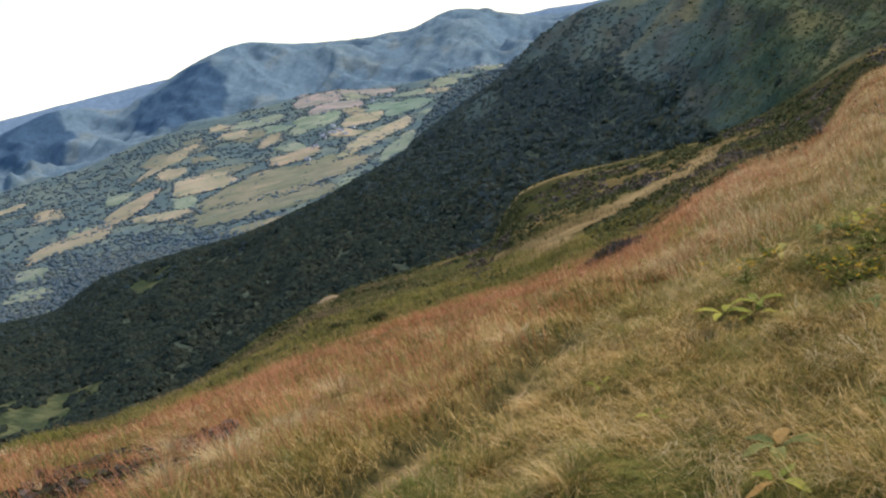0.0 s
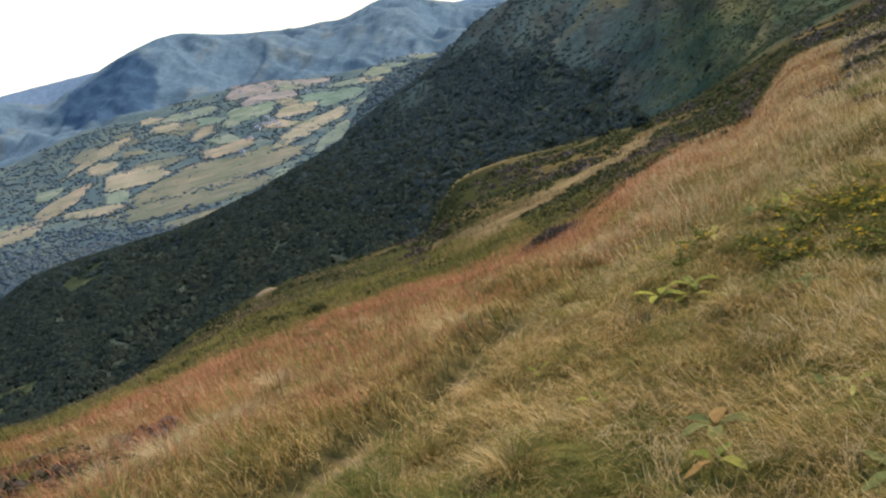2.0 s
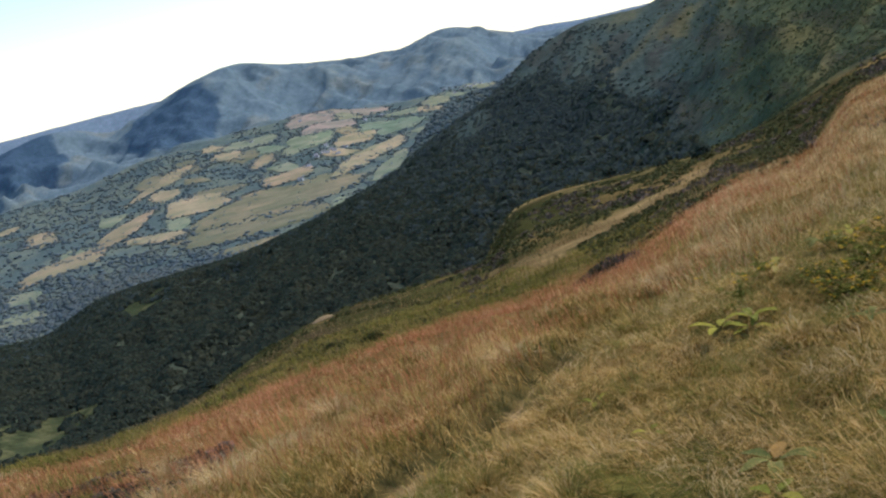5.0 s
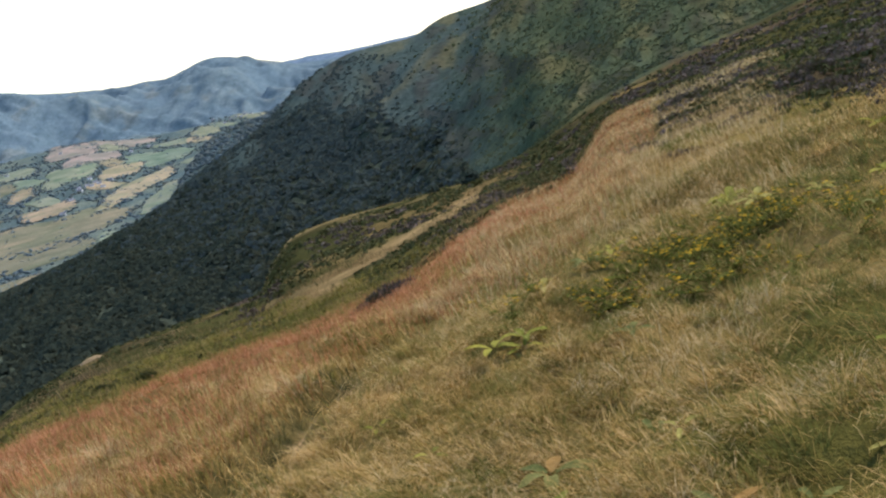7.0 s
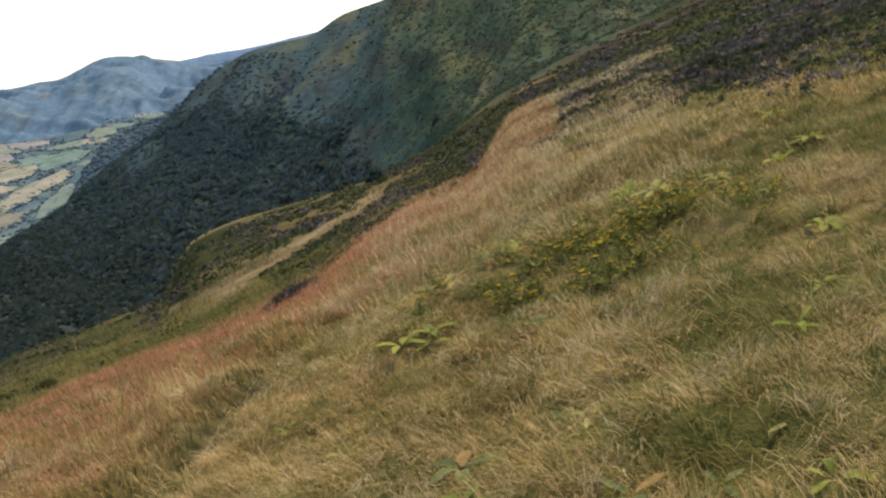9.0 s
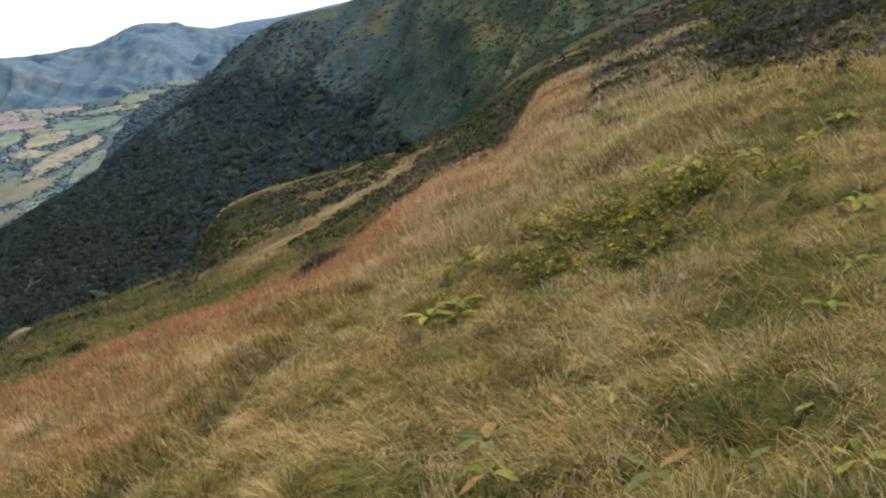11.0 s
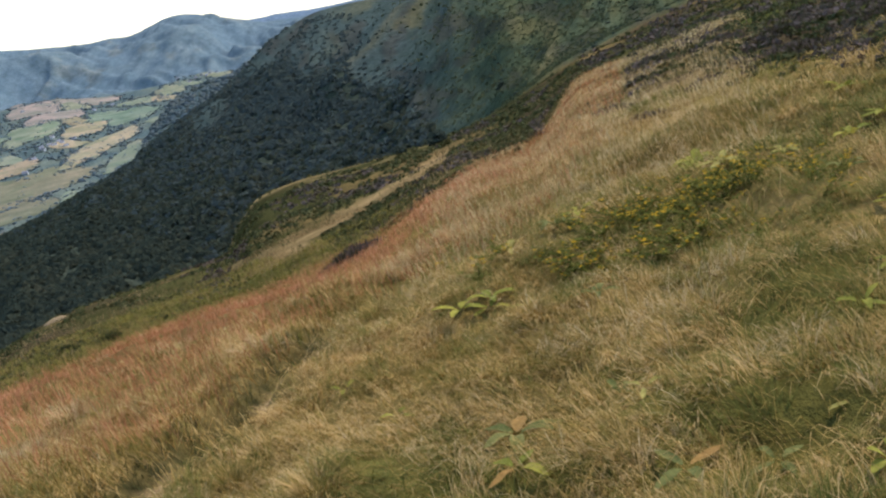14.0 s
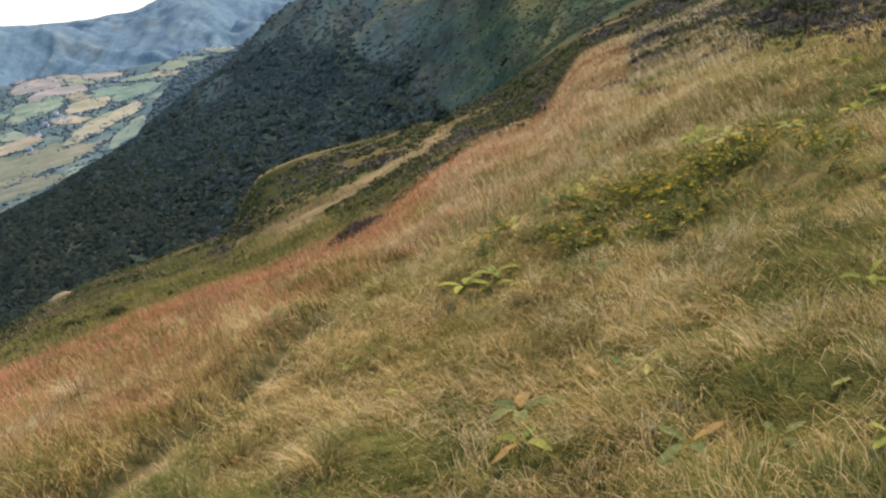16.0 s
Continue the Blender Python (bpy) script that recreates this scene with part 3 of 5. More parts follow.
# ---- valley fields ----
# each: the middle, the way to the middle of one side, and to the middle of the next side
HAY_FIELDS = [(-591, 2679, 47, 145, 5, -186), (-415, 2073, 62, -12, 13, -127), (-524, 1973, 28, 68, 11, -146), (-245, 2167, 52, 8, 8, -98), (-66, 2315, 72, 185, -6, -165),
              (-342, 2630, 24, 28, 8, -116), (-466, 2902, 48, -52, 7, -94), (-563, 1700, 50, 64, 23, -113), (-752, 2185, 39, -16, 62, -190),
              (-122, 2689, 52, 53, -1, -104), (-431, 1763, 58, -34, 6, -41)]
CLAY_FIELDS = [(-268, 3390, 70, 20, 8, -170), (-330, 3570, 22, 15, 10, -60), (-138, 3482, 113, -44, 1, -111), (-200, 3092, 72, 80, 6, -171)]
GREEN_FIELDS = [(-37, 1997, 36, 110, -10, -150), (-238, 2786, 63, 5, -1, -162), (-37, 2864, 96, -50, -10, -173), (-487, 1273, 32, -6, 7, -34), (-570, 1804, 40, -6, 13, -64), (114, 3295, 41, -28, -14, -173),
                (-430, 3123, 87, -61, 7, -138), (-535, 1428, 28, -1, 16, -59), (-109, 2154, 32, 7, -3, -75), (16, 3153, 63, -60, -6, -84)]
OLIVE_FIELDS = [(-254, 1616, 124, 13, 4, -95), (-232, 1881, 139, 30, -10, -183), (-202, 1409, 72, 6, -10, -40), (-394, 2202, 56, -30, 3, -75), (-566, 2860, 23, 37, 39, -171)]
ALL_FIELDS = HAY_FIELDS + CLAY_FIELDS + GREEN_FIELDS + OLIVE_FIELDS


def field_shape(f, x, y):
    """Place within a field, sides at -1 and 1."""
    fx, fy, ux, uy, vx, vy = f
    d = ux * vy - uy * vx
    return ((x - fx) * vy - (y - fy) * vx) / d, ((y - fy) * ux - (x - fx) * uy) / d


def outline(turn):
    """How far a field's edge lies from its middle: a square with rounded corners."""
    return (np.abs(np.cos(turn)) ** 3.2 + np.abs(np.sin(turn)) ** 3.2) ** (-1 / 3.2)


def in_field(x, y, fields, margin=0.0):
    hit = np.zeros(len(x), bool)
    for f in fields:
        u, v = field_shape(f, x, y)
        hit |= np.hypot(u, v) < outline(np.arctan2(v, u)) * (1 + margin)
    return hit


def strip_kind(x, y):
    """What grows on a strip of the valley between the large fields: hay, pasture or wood."""
    bearing, away = math.degrees(math.atan2(x, y)), math.hypot(x, y)
    if in_field(np.array([x]), np.array([y]), ALL_FIELDS, 0.12)[0]:
        return "taken"
    if away > along(HILLS, bearing)[0] - 90:
        return "taken"
    trees = 0.62 + 0.3 * float(smooth(-9, -14, np.array(bearing))) + 0.35 * float(smooth(1750, 1450, np.array(away))) + 0.1 * float(smooth(2900, 3300, np.array(away)))
    draw = rng.random()
    return "wood" if draw < trees else "hay" if rng.random() < 0.35 else "olive" if rng.random() < 0.3 else "pasture"


def clip(shape, px, py, nx, ny):
    """The part of a convex outline behind the line through p that faces n."""
    out = []
    for (ax, ay), (bx, by) in zip(shape, shape[1:] + shape[:1]):
        da, db = (ax - px) * nx + (ay - py) * ny, (bx - px) * nx + (by - py) * ny
        if da <= 0:
            out.append((ax, ay))
        if da * db < 0:
            k = da / (da - db)
            out.append((ax + k * (bx - ax), ay + k * (by - ay)))
    return out


# strips of land parted by hedges: each holds the ground nearest to its own middle
WIDE, DEEP = 62.0, 175.0
seeds = []
for k in range(9000):
    bearing, away = rng.uniform(-27, 8), rng.uniform(1180, 3620)
    sx, sy = away * math.sin(radians(bearing)), away * math.cos(radians(bearing))
    scale = 0.55 + 0.45 * away / 2600
    u, v = (sx + 0.22 * sy) / WIDE, sy / DEEP
    if away > along(SPUR, bearing)[0] + 240 and all((u - p) ** 2 + (v - q) ** 2 > (rng.uniform(0.6, 1.05) * scale) ** 2 for p, q, *_ in seeds):
        seeds.append((u, v, sx, sy))
strips = []
for u, v, sx, sy in seeds:
    shape = [(u - 1.1, v - 1.1), (u + 1.1, v - 1.1), (u + 1.1, v + 1.1), (u - 1.1, v + 1.1)]
    for p, q, *_ in sorted(seeds, key=lambda o: (o[0] - u) ** 2 + (o[1] - v) ** 2)[1:16]:
        shape = clip(shape, (u + p) / 2, (v + q) / 2, p - u, q - v)
    strips.append((strip_kind(sx, sy), u, v, shape))


def place(u, v):
    return u * WIDE - 0.22 * v * DEEP, v * DEEP


def drape(ring, mid, material, label, name, steps=6):
    """A field laid on the valley's floor inside this outline."""
    spokes = len(ring)
    s = np.linspace(0, 1, steps + 1)[1:, None]
    px, py = (np.append((mid[k] + s * (ring[:, k] - mid[k])).ravel(), mid[k]) for k in (0, 1))
    i, k = np.meshgrid(np.arange(steps - 1), np.arange(spokes), indexing="ij")
    quads = np.stack([i * spokes + k, (i + 1) * spokes + k, (i + 1) * spokes + (k + 1) % spokes, i * spokes + (k + 1) % spokes], -1).reshape(-1, 4)
    k = np.arange(spokes)
    fan = np.stack([np.full(spokes, spokes * steps), k, (k + 1) % spokes], -1)
    lift = np.append(np.repeat(np.where(np.arange(steps) == steps - 1, 0.9, 1.8), spokes), 1.8) + rng.uniform(-0.4, 0.8)
    ob = new(name, plain_mesh(name, np.stack([px, py, height(px, py) + lift], 1), [quads, fan], material, True))
    return tagged(ob, label, "field", "fields in the valley")


def field(u, v, shape, material, label, name):
    """A small field that fills a strip between hedges."""
    ring, total = [], len(shape)
    for k in range(total):
        (ax, ay), (bx, by) = shape[k], shape[(k + 1) % total]
        share = 30 // total + (1 if k < 30 % total else 0)
        ring += [(ax + (bx - ax) * j / share, ay + (by - ay) * j / share) for j in range(share)]
    ring = np.array(ring)
    wave = (1.0 + 0.2 * fractal(ring[:, 0] * 3, ring[:, 1] * 3, 2, 201))[:, None]
    ring = np.array((u, v)) + (ring - np.array((u, v))) * wave
    drape(np.stack(place(ring[:, 0], ring[:, 1]), 1), place(u, v), material, label, name)


def large_field(f, material, label, name):
    """A large field with rounded, uneven sides. Gives back its outline."""
    fx, fy, ux, uy, vx, vy = f
    turn = np.linspace(0, 2 * np.pi, 44, endpoint=False)
    k = outline(turn) * (1 + 0.34 * fractal(np.cos(turn) * 1.9 + fx, np.sin(turn) * 1.9 + fy, 3, 203))
    c, s = np.cos(turn) * k, np.sin(turn) * k
    ring = np.stack([fx + c * ux + s * vx, fy + c * uy + s * vy], 1)
    drape(ring, (fx, fy), material, label, name, 9)
    return ring


CROPS = {"hay": (HAY, "mown straw-coloured hay field between hedges", "hay_field"), "pasture": (PASTURE, "pale green pasture between hedges in the valley", "pasture"),
         "olive": (OLIVE, "dry olive hillside pasture between hedges", "pasture"), "clay": (CLAY, "reddish-brown ploughed and grazed field under the hills", "ploughed_field")}
hx, hy, hs = [], [], []
for kind, fields in (("hay", HAY_FIELDS), ("clay", CLAY_FIELDS), ("pasture", GREEN_FIELDS), ("olive", OLIVE_FIELDS)):
    for f in fields:
        ring = large_field(f, *CROPS[kind])
        # hedges and rows of trees along its sides, with gaps
        for (x0, y0), (x1, y1) in zip(ring, np.roll(ring, -1, 0)):
            if rng.random() < 0.8:
                n = 2 + int(math.hypot(x1 - x0, (y1 - y0) * 0.5) / rng.uniform(2.0, 6.0))
                s = rng.uniform(0, 1, n)
                hx.append(x0 + s * (x1 - x0) + rng.normal(0, 5, n)), hy.append(y0 + s * (y1 - y0) + rng.normal(0, 16, n)), hs.append(rng.uniform(2.4, 6.4, n))
        # tree lines that part it
        for k in range(int(math.hypot(f[2], f[3]) / 42)):
            q, n = rng.uniform(-0.8, 0.8), rng.integers(5, 22)
            s, e = rng.uniform(-0.9, rng.uniform(-0.3, 0.9), n), q + rng.normal(0, 0.05, n)
            if rng.random() < 0.5:
                s, e = e, s
            hx.append(f[0] + s * f[2] + e * f[4]), hy.append(f[1] + s * f[3] + e * f[5]), hs.append(rng.uniform(2.2, 5.0, n))
        n = rng.integers(3, 12)
        q, k = rng.uniform(0, 6.28, n), np.sqrt(rng.uniform(0, 0.7, n))
        hx.append(f[0] + np.cos(q) * k * f[2] + np.sin(q) * k * f[4]), hy.append(f[1] + np.cos(q) * k * f[3] + np.sin(q) * k * f[5]), hs.append(rng.uniform(2.5, 5.0, n))
for kind, u, v, shape in strips:
    if kind == "taken":
        continue
    if kind != "wood":
        field(u, v, shape, *CROPS[kind])
    gx, gy, gs = [], [], []
    for (ax, ay), (bx, by) in zip(shape, shape[1:] + shape[:1]):
        x0, y0 = place(ax, ay)
        x1, y1 = place(bx, by)
        n = int(math.hypot(x1 - x0, (y1 - y0) * 0.45) / 6)
        if rng.random() < (0.6 if kind != "wood" else 0.1) and n:
            s = rng.uniform(0, 1, n)
            gx.append(x0 + s * (x1 - x0) + rng.normal(0, 5, n)), gy.append(y0 + s * (y1 - y0) + rng.normal(0, 13, n)), gs.append(rng.uniform(2.4, 5.0, n))
    area = abs(sum(p[0] * q[1] - q[0] * p[1] for p, q in zip(shape, shape[1:] + shape[:1]))) / 2
    n = int(area * (25 if kind == "wood" else 2.2))
    pick = np.array([shape[k] for k in rng.integers(0, len(shape), n)]).reshape(-1, 2)
    nxt = np.array([shape[k] for k in rng.integers(0, len(shape), n)]).reshape(-1, 2)
    w = rng.dirichlet((0.9, 0.9, 0.9), n)
    px, py = place(u * w[:, 0] + pick[:, 0] * w[:, 1] + nxt[:, 0] * w[:, 2], v * w[:, 0] + pick[:, 1] * w[:, 1] + nxt[:, 1] * w[:, 2])
    gx.append(px), gy.append(py), gs.append(rng.uniform(3.2, 7.4, n))
    gx, gy, gs = np.concatenate(gx), np.concatenate(gy), np.concatenate(gs)
    free = ~in_field(gx, gy, ALL_FIELDS, 0.02)
    hx.append(gx[free]), hy.append(gy[free]), hs.append(gs[free])
# the wood's fringe between the spur and the fields
x, y = scatter(9000, -27, 9, 940, 1420)
b = np.degrees(np.arctan2(x, y))
keep = (np.hypot(x, y) > along(SPUR, b)[0] + 50) & (fractal(x / 60, y / 60, 3, 211) > rng.uniform(-0.7, 0.2, len(x)))
hx.append(x[keep]), hy.append(y[keep]), hs.append(rng.uniform(2.2, 4.6, keep.sum()))
x, y = scatter(6000, -27, -9, 1080, 1700)
b = np.degrees(np.arctan2(x, y))
keep = (fractal(x / 70, y / 70, 3, 215) > rng.uniform(-0.5, 0.3, len(x))) & ~in_field(x, y, ALL_FIELDS)
hx.append(x[keep]), hy.append(y[keep]), hs.append(rng.uniform(2.6, 5.4, keep.sum()))
x, y, size = np.concatenate(hx), np.concatenate(hy), np.concatenate(hs)
tagged(crowns("hedges_and_copses", x, y, size * (0.85 + np.hypot(x, y) / 12000), VALE_TREES, 1, 0.55), "green hedges and copses between the valley's fields, coloured pale blue for haze", "woodland", kind="stuff")

# bushes in lines along the moor's gullies
x, y = scatter(26000, 4, 46, 170, 1040, 0.6)
r, b = np.hypot(x, y), np.degrees(np.arctan2(x, y))
up = (1 - along(FOOT, b, 6.0)[0] / r) / (1 - along(FOOT, b, 6.0)[0] / along(SPUR, b)[0])
keep = ~wooded(x, y) & (r > along(BROW, b)[0] * 1.15) & (up < 0.98) & (b > 12) & (flank_patch(b, seen_tilt(x, y, r)) > rng.uniform(0.05, 0.3, len(x)))
x, y, r = x[keep], y[keep], r[keep]
size = (0.25 + 0.8 * rng.uniform(0, 1, len(x)) ** 3) * (0.35 + r / 600)
v, f = clumps(x, y, height(x, y), size, size * 0.4)
tagged(new("moor_bushes", plain_mesh("moor_bushes", v, f, MOOR, True)), "low dark bushes and bracken streaking the open moor", "bush", kind="stuff")


# ---- grasses ----
def blades(name, x, y, long, wide, lean, heading, material, label, bend=0.5, lift=0.0):
    """Grass: each blade is a bent, tapering strip. lean: 0 upright to 1 lying; heading: the way it leans, in radians."""
    n = len(x)
    z = height(x, y) + lift
    dx, dy = np.cos(heading), np.sin(heading)
    face = heading + np.pi / 2 + rng.normal(0, 0.7, n)
    wx, wy = np.cos(face) * wide / 2, np.sin(face) * wide / 2
    t1 = np.clip(lean * (1 - bend), 0, 1.2) * np.pi / 2
    t2 = np.clip(lean * (1 + bend), 0, 1.25) * np.pi / 2
    h1, v1 = long * 0.5 * np.sin(t1), long * 0.5 * np.cos(t1)
    h2, v2 = h1 + long * 0.5 * np.sin(t2), v1 + long * 0.5 * np.cos(t2)
    fall = height(x + dx * h2, y + dy * h2) + lift - z
    v2 = np.maximum(v2 + np.minimum(fall, 0) * 0.9, fall + 0.015)
    p = np.stack([np.stack([x - wx, y - wy, z - 0.02], -1), np.stack([x + wx, y + wy, z - 0.02], -1),
                  np.stack([x + dx * h1 + wx * 0.8, y + dy * h1 + wy * 0.8, z + v1], -1),
                  np.stack([x + dx * h1 - wx * 0.8, y + dy * h1 - wy * 0.8, z + v1], -1),
                  np.stack([x + dx * h2, y + dy * h2, z + v2], -1)], 1).reshape(-1, 3)
    base = 5 * np.arange(n)[:, None]
    ob = new(name, plain_mesh(name, p, [base + np.array([0, 1, 2, 3]), base + np.array([3, 2, 4])], material, True))
    return tagged(ob, label, "grass", kind="stuff")


def tufted(n, per, b0, b1, r0, r1, power, spread):
    """Places in tufts: centres, and the tuft that each belongs to."""
    cx, cy = scatter(n // per, b0, b1, r0, r1, power)
    own = np.repeat(np.arange(len(cx)), per)
    s = spread * (0.6 + np.hypot(cx, cy)[own] / 20)
    return cx[own] + rng.normal(0, 1, len(own)) * s, cy[own] + rng.normal(0, 1, len(own)) * s, own, len(cx)


def swirl(x, y, seed, size=0.75):
    """The way grass has been laid: mostly downhill to the left, turning from place to place."""
    return 2.7 + 4.2 * fractal(x / size, y / size, 3, seed)


def lip_share(x, y):
    return np.hypot(x, y) / along(LIP, np.degrees(np.arctan2(x, y)))[0]


def sward(name, n, per, r0, r1, material, label, long, lean, seed, keep, spread=0.07, width=0.006, power=1.0, b0=-34, b1=48, bend=0.5):
    x, y, own, count = tufted(n, per, b0, b1, r0, r1, power, spread)
    pick = keep(x, y)
    x, y, own = x[pick], y[pick], own[pick]
    r = np.hypot(x, y)
    size = rng.uniform(0.7, 1.25, count)[own]
    turn = swirl(x, y, seed) + rng.normal(0, 0.7, count)[own] + rng.normal(0, 0.4, len(x))
    slant = np.clip(rng.normal(lean, 0.16, len(x)), 0.05, 1.05)
    blades(name, x, y, rng.uniform(*long, len(x)) * size, width * (0.7 + r / 9) * rng.uniform(0.7, 1.3, len(x)), slant, turn, material, label, bend)


def patchy(x, y, size, seed, level):
    return fractal(x / size, y / size, 3, seed) > level


def russet(x, y):
    """Where the russet bent grass stands: along the brow."""
    b = np.degrees(np.arctan2(x, y))
    start = np.interp(b, [-34, -10, 5, 15, 20, 24, 27, 48], [0.20, 0.24, 0.28, 0.30, 0.32, 0.42, 1.2, 1.3])
    return lip_share(x, y) > start + 0.14 * fractal(x / 3, y / 3, 2, 332)


off_path = lambda x, y: ((path_offset(x, y) < -0.17) | (path_offset(x, y) > 0.2) | (np.hypot(x, y) > 8)) & ((np.arctan2(x, y) < 0.43) | (np.hypot(x, y) < 12.5))
thinned = lambda x, y: rng.uniform(0, 1, len(x)) > 0.55 * smooth(0.40, 0.55, np.arctan2(x, y)) * smooth(4, 6, np.hypot(x, y))
sward("meadow_grass", 120000, 18, 2.2, 16, GRASS, "matted straw and olive meadow grass laid over by wind", (0.09, 0.21), 0.84, 301,
      lambda x, y: off_path(x, y) & ~russet(x, y) & thinned(x, y), 0.07, 0.003, bend=0.22)
sward("green_grass", 46000, 20, 2.2, 17, LUSH, "tufts of fresh green grass in the dry meadow", (0.07, 0.15), 0.72, 311,
      lambda x, y: off_path(x, y) & patchy(x, y, 0.8, 312, -0.10) & (lip_share(x, y) < 0.8), 0.06, 0.0032, bend=0.3)
sward("straw_grass", 36000, 24, 2.2, 24, STRAW, "pale dry straw grass in loose tufts", (0.11, 0.25), 0.84, 321,
      lambda x, y: off_path(x, y) & patchy(x, y, 1.3, 322, 0.0) & thinned(x, y), 0.07, 0.0026, bend=0.25)
sward("red_bent_grass", 140000, 8, 3.2, 36, RED, "fine russet bent grass standing along the brow", (0.12, 0.30), 0.55, 331,
      lambda x, y: off_path(x, y) & russet(x, y) & (lip_share(x, y) < 1.12 - 0.2 * smooth(0.1, -0.05, np.arctan2(x, y)) + 0.1 * fractal(x / 3, y / 3, 2, 334)) & (rng.uniform(0, 1, len(x)) > 0.5 * smooth(0.22, 0.36, np.arctan2(x, y))), 0.16, 0.0024, 1.15)
sward("brow_straw", 36000, 14, 8, 34, STRAW, "pale straw grass on the hummocks of the brow", (0.12, 0.28), 0.65, 337,
      lambda x, y: patchy(x, y, 2.2, 338, -0.1) & (lip_share(x, y) < 1.1), 0.12, 0.0026, 1.0, 14, 31)
sward("brow_grass", 56000, 14, 3.2, 36, GRASS, "olive and straw grass among the russet bent", (0.10, 0.24), 0.7, 335,
      lambda x, y: off_path(x, y) & russet(x, y) & (lip_share(x, y) < 1.12) & patchy(x, y, 1.5, 336, -0.05), 0.12, 0.0026, 1.15)


def slope_share(x, y):
    b = np.degrees(np.arctan2(x, y))
    lip, brow = along(LIP, b)[0], along(BROW, b)[0]
    start = np.where(b > 23, 40.0, lip * 1.02)
    r = np.hypot(x, y)
    return np.where((r > start) & (r < brow * 1.02), (r - lip) / (brow - lip), -9)


def on_knoll(x, y):
    b = np.degrees(np.arctan2(x, y))
    return (b > 2.8) & (b < 15.5) & (slope_share(x, y) > 0.55)


heathy = lambda x, y: fractal(x / 6, y / 6, 3, 101) + 0.6 * smooth(0.3, 0.5, np.arctan2(x, y)) - 0.35 * smooth(0.05, -0.1, np.arctan2(x, y))
sward("slope_grass", 80000, 8, 12, 150, SLOPE, "olive and straw grass in bands on the slope", (0.2, 0.42), 0.6, 341,
      lambda x, y: (slope_share(x, y) > -5) & ~on_knoll(x, y) & (slope_share(x, y) < 0.4 + 0.2 * fractal(x / 8, y / 8, 2, 349)) & (heathy(x, y) < 0.15 - 0.3 * smooth(0.0, 0.12, np.arctan2(x, y))), 0.16, 0.003, 0.8, -22, 46)
sward("heather", 12000, 14, 12, 150, HEATHER, "low dark brown and purple heather on the slope", (0.10, 0.2), 0.35, 345,
      lambda x, y: (slope_share(x, y) > -5) & ~on_knoll(x, y) & (slope_share(x, y) < 0.4 + 0.2 * fractal(x / 8, y / 8, 2, 349)) & (heathy(x, y) > 0.08), 0.10, 0.0055, 0.8, -10, 46)
sward("bilberry", 24000, 14, 14, 150, BILBERRY, "low green bilberry shrubs on the slope", (0.10, 0.2), 0.4, 347,
      lambda x, y: (slope_share(x, y) > -5) & ~on_knoll(x, y) & patchy(x, y, 7, 348, -0.12), 0.10, 0.0055, 1.0, -22, 26)
sward("knoll_grass", 12000, 8, 60, 150, STRAW, "tan grass along the crest of the knoll", (0.25, 0.45), 0.6, 349,
      lambda x, y: (slope_share(x, y) > 0.93) & (np.arctan2(x, y) > 0.05) & (np.arctan2(x, y) < 0.26), 0.1, 0.0022, 1.0, 2, 16)
right_heath = lambda x, y: smooth(9.5, 16.5, np.hypot(x, y) + 2.6 * fractal(x / 1.8, y / 1.8, 3, 381) + 2.5 * smooth(0.5, 0.66, np.arctan2(x, y)) - 3 * smooth(0.56, 0.46, np.arctan2(x, y))) > rng.uniform(0.25, 0.75, len(x))
sward("brow_heather", 20000, 16, 9.5, 46, HEATHER, "dark brown and purple heather on the upper slope", (0.06, 0.15), 0.4, 383,
      lambda x, y: right_heath(x, y) & (fractal(x / 2.2, y / 2.2, 3, 384) > -0.02), 0.10, 0.005, 0.8, 22.5, 47)
sward("brow_bilberry", 20000, 16, 9.5, 46, BILBERRY, "green bilberry shrubs on the upper slope", (0.06, 0.15), 0.5, 385,
      lambda x, y: right_heath(x, y) & (fractal(x / 2.2, y / 2.2, 3, 384) < 0.06), 0.10, 0.005, 0.8, 22.5, 47)
sward("upper_grass", 26000, 16, 6.5, 15, GRASS, "olive grass in hummocks on the upper slope", (0.07, 0.18), 0.75, 387,
      lambda x, y: patchy(x, y, 1.4, 388, -0.05) & (np.hypot(x, y) > 7 + fractal(x, y, 2, 389)), 0.08, 0.0034, 0.8, 23, 47, 0.3)
sward("upper_green", 50000, 16, 5.5, 16, LUSH, "green grass in hummocks on the upper slope", (0.06, 0.15), 0.7, 391,
      lambda x, y: patchy(x, y, 1.2, 392, 0.0), 0.08, 0.0034, 0.8, 23, 47, 0.3)
# the bank's blades take a dark tone in place of shade
sward("bank_grass", 22000, 10, 3, 9, BILBERRY, "green grass on the bank beside the path, coloured dark for shade", (0.05, 0.12), 0.5, 351,
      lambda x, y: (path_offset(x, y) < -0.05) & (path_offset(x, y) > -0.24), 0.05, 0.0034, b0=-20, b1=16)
sward("path_grass", 2500, 5, 3, 10, STRAW, "short worn grass on the trodden path", (0.03, 0.08), 0.8, 361,
      lambda x, y: (path_offset(x, y) > -0.04) & (path_offset(x, y) < 0.26), 0.05, 0.0024, b0=-20, b1=16)
sward("meadow_behind", 9000, 12, 0.6, 11, GRASS, "matted straw and olive meadow grass round the viewpoint", (0.10, 0.22), 0.8, 401,
      lambda x, y: np.abs(path_offset(x, y)) > 0.2, 0.09, 0.0045, 1.3, 48, 326, 0.25)
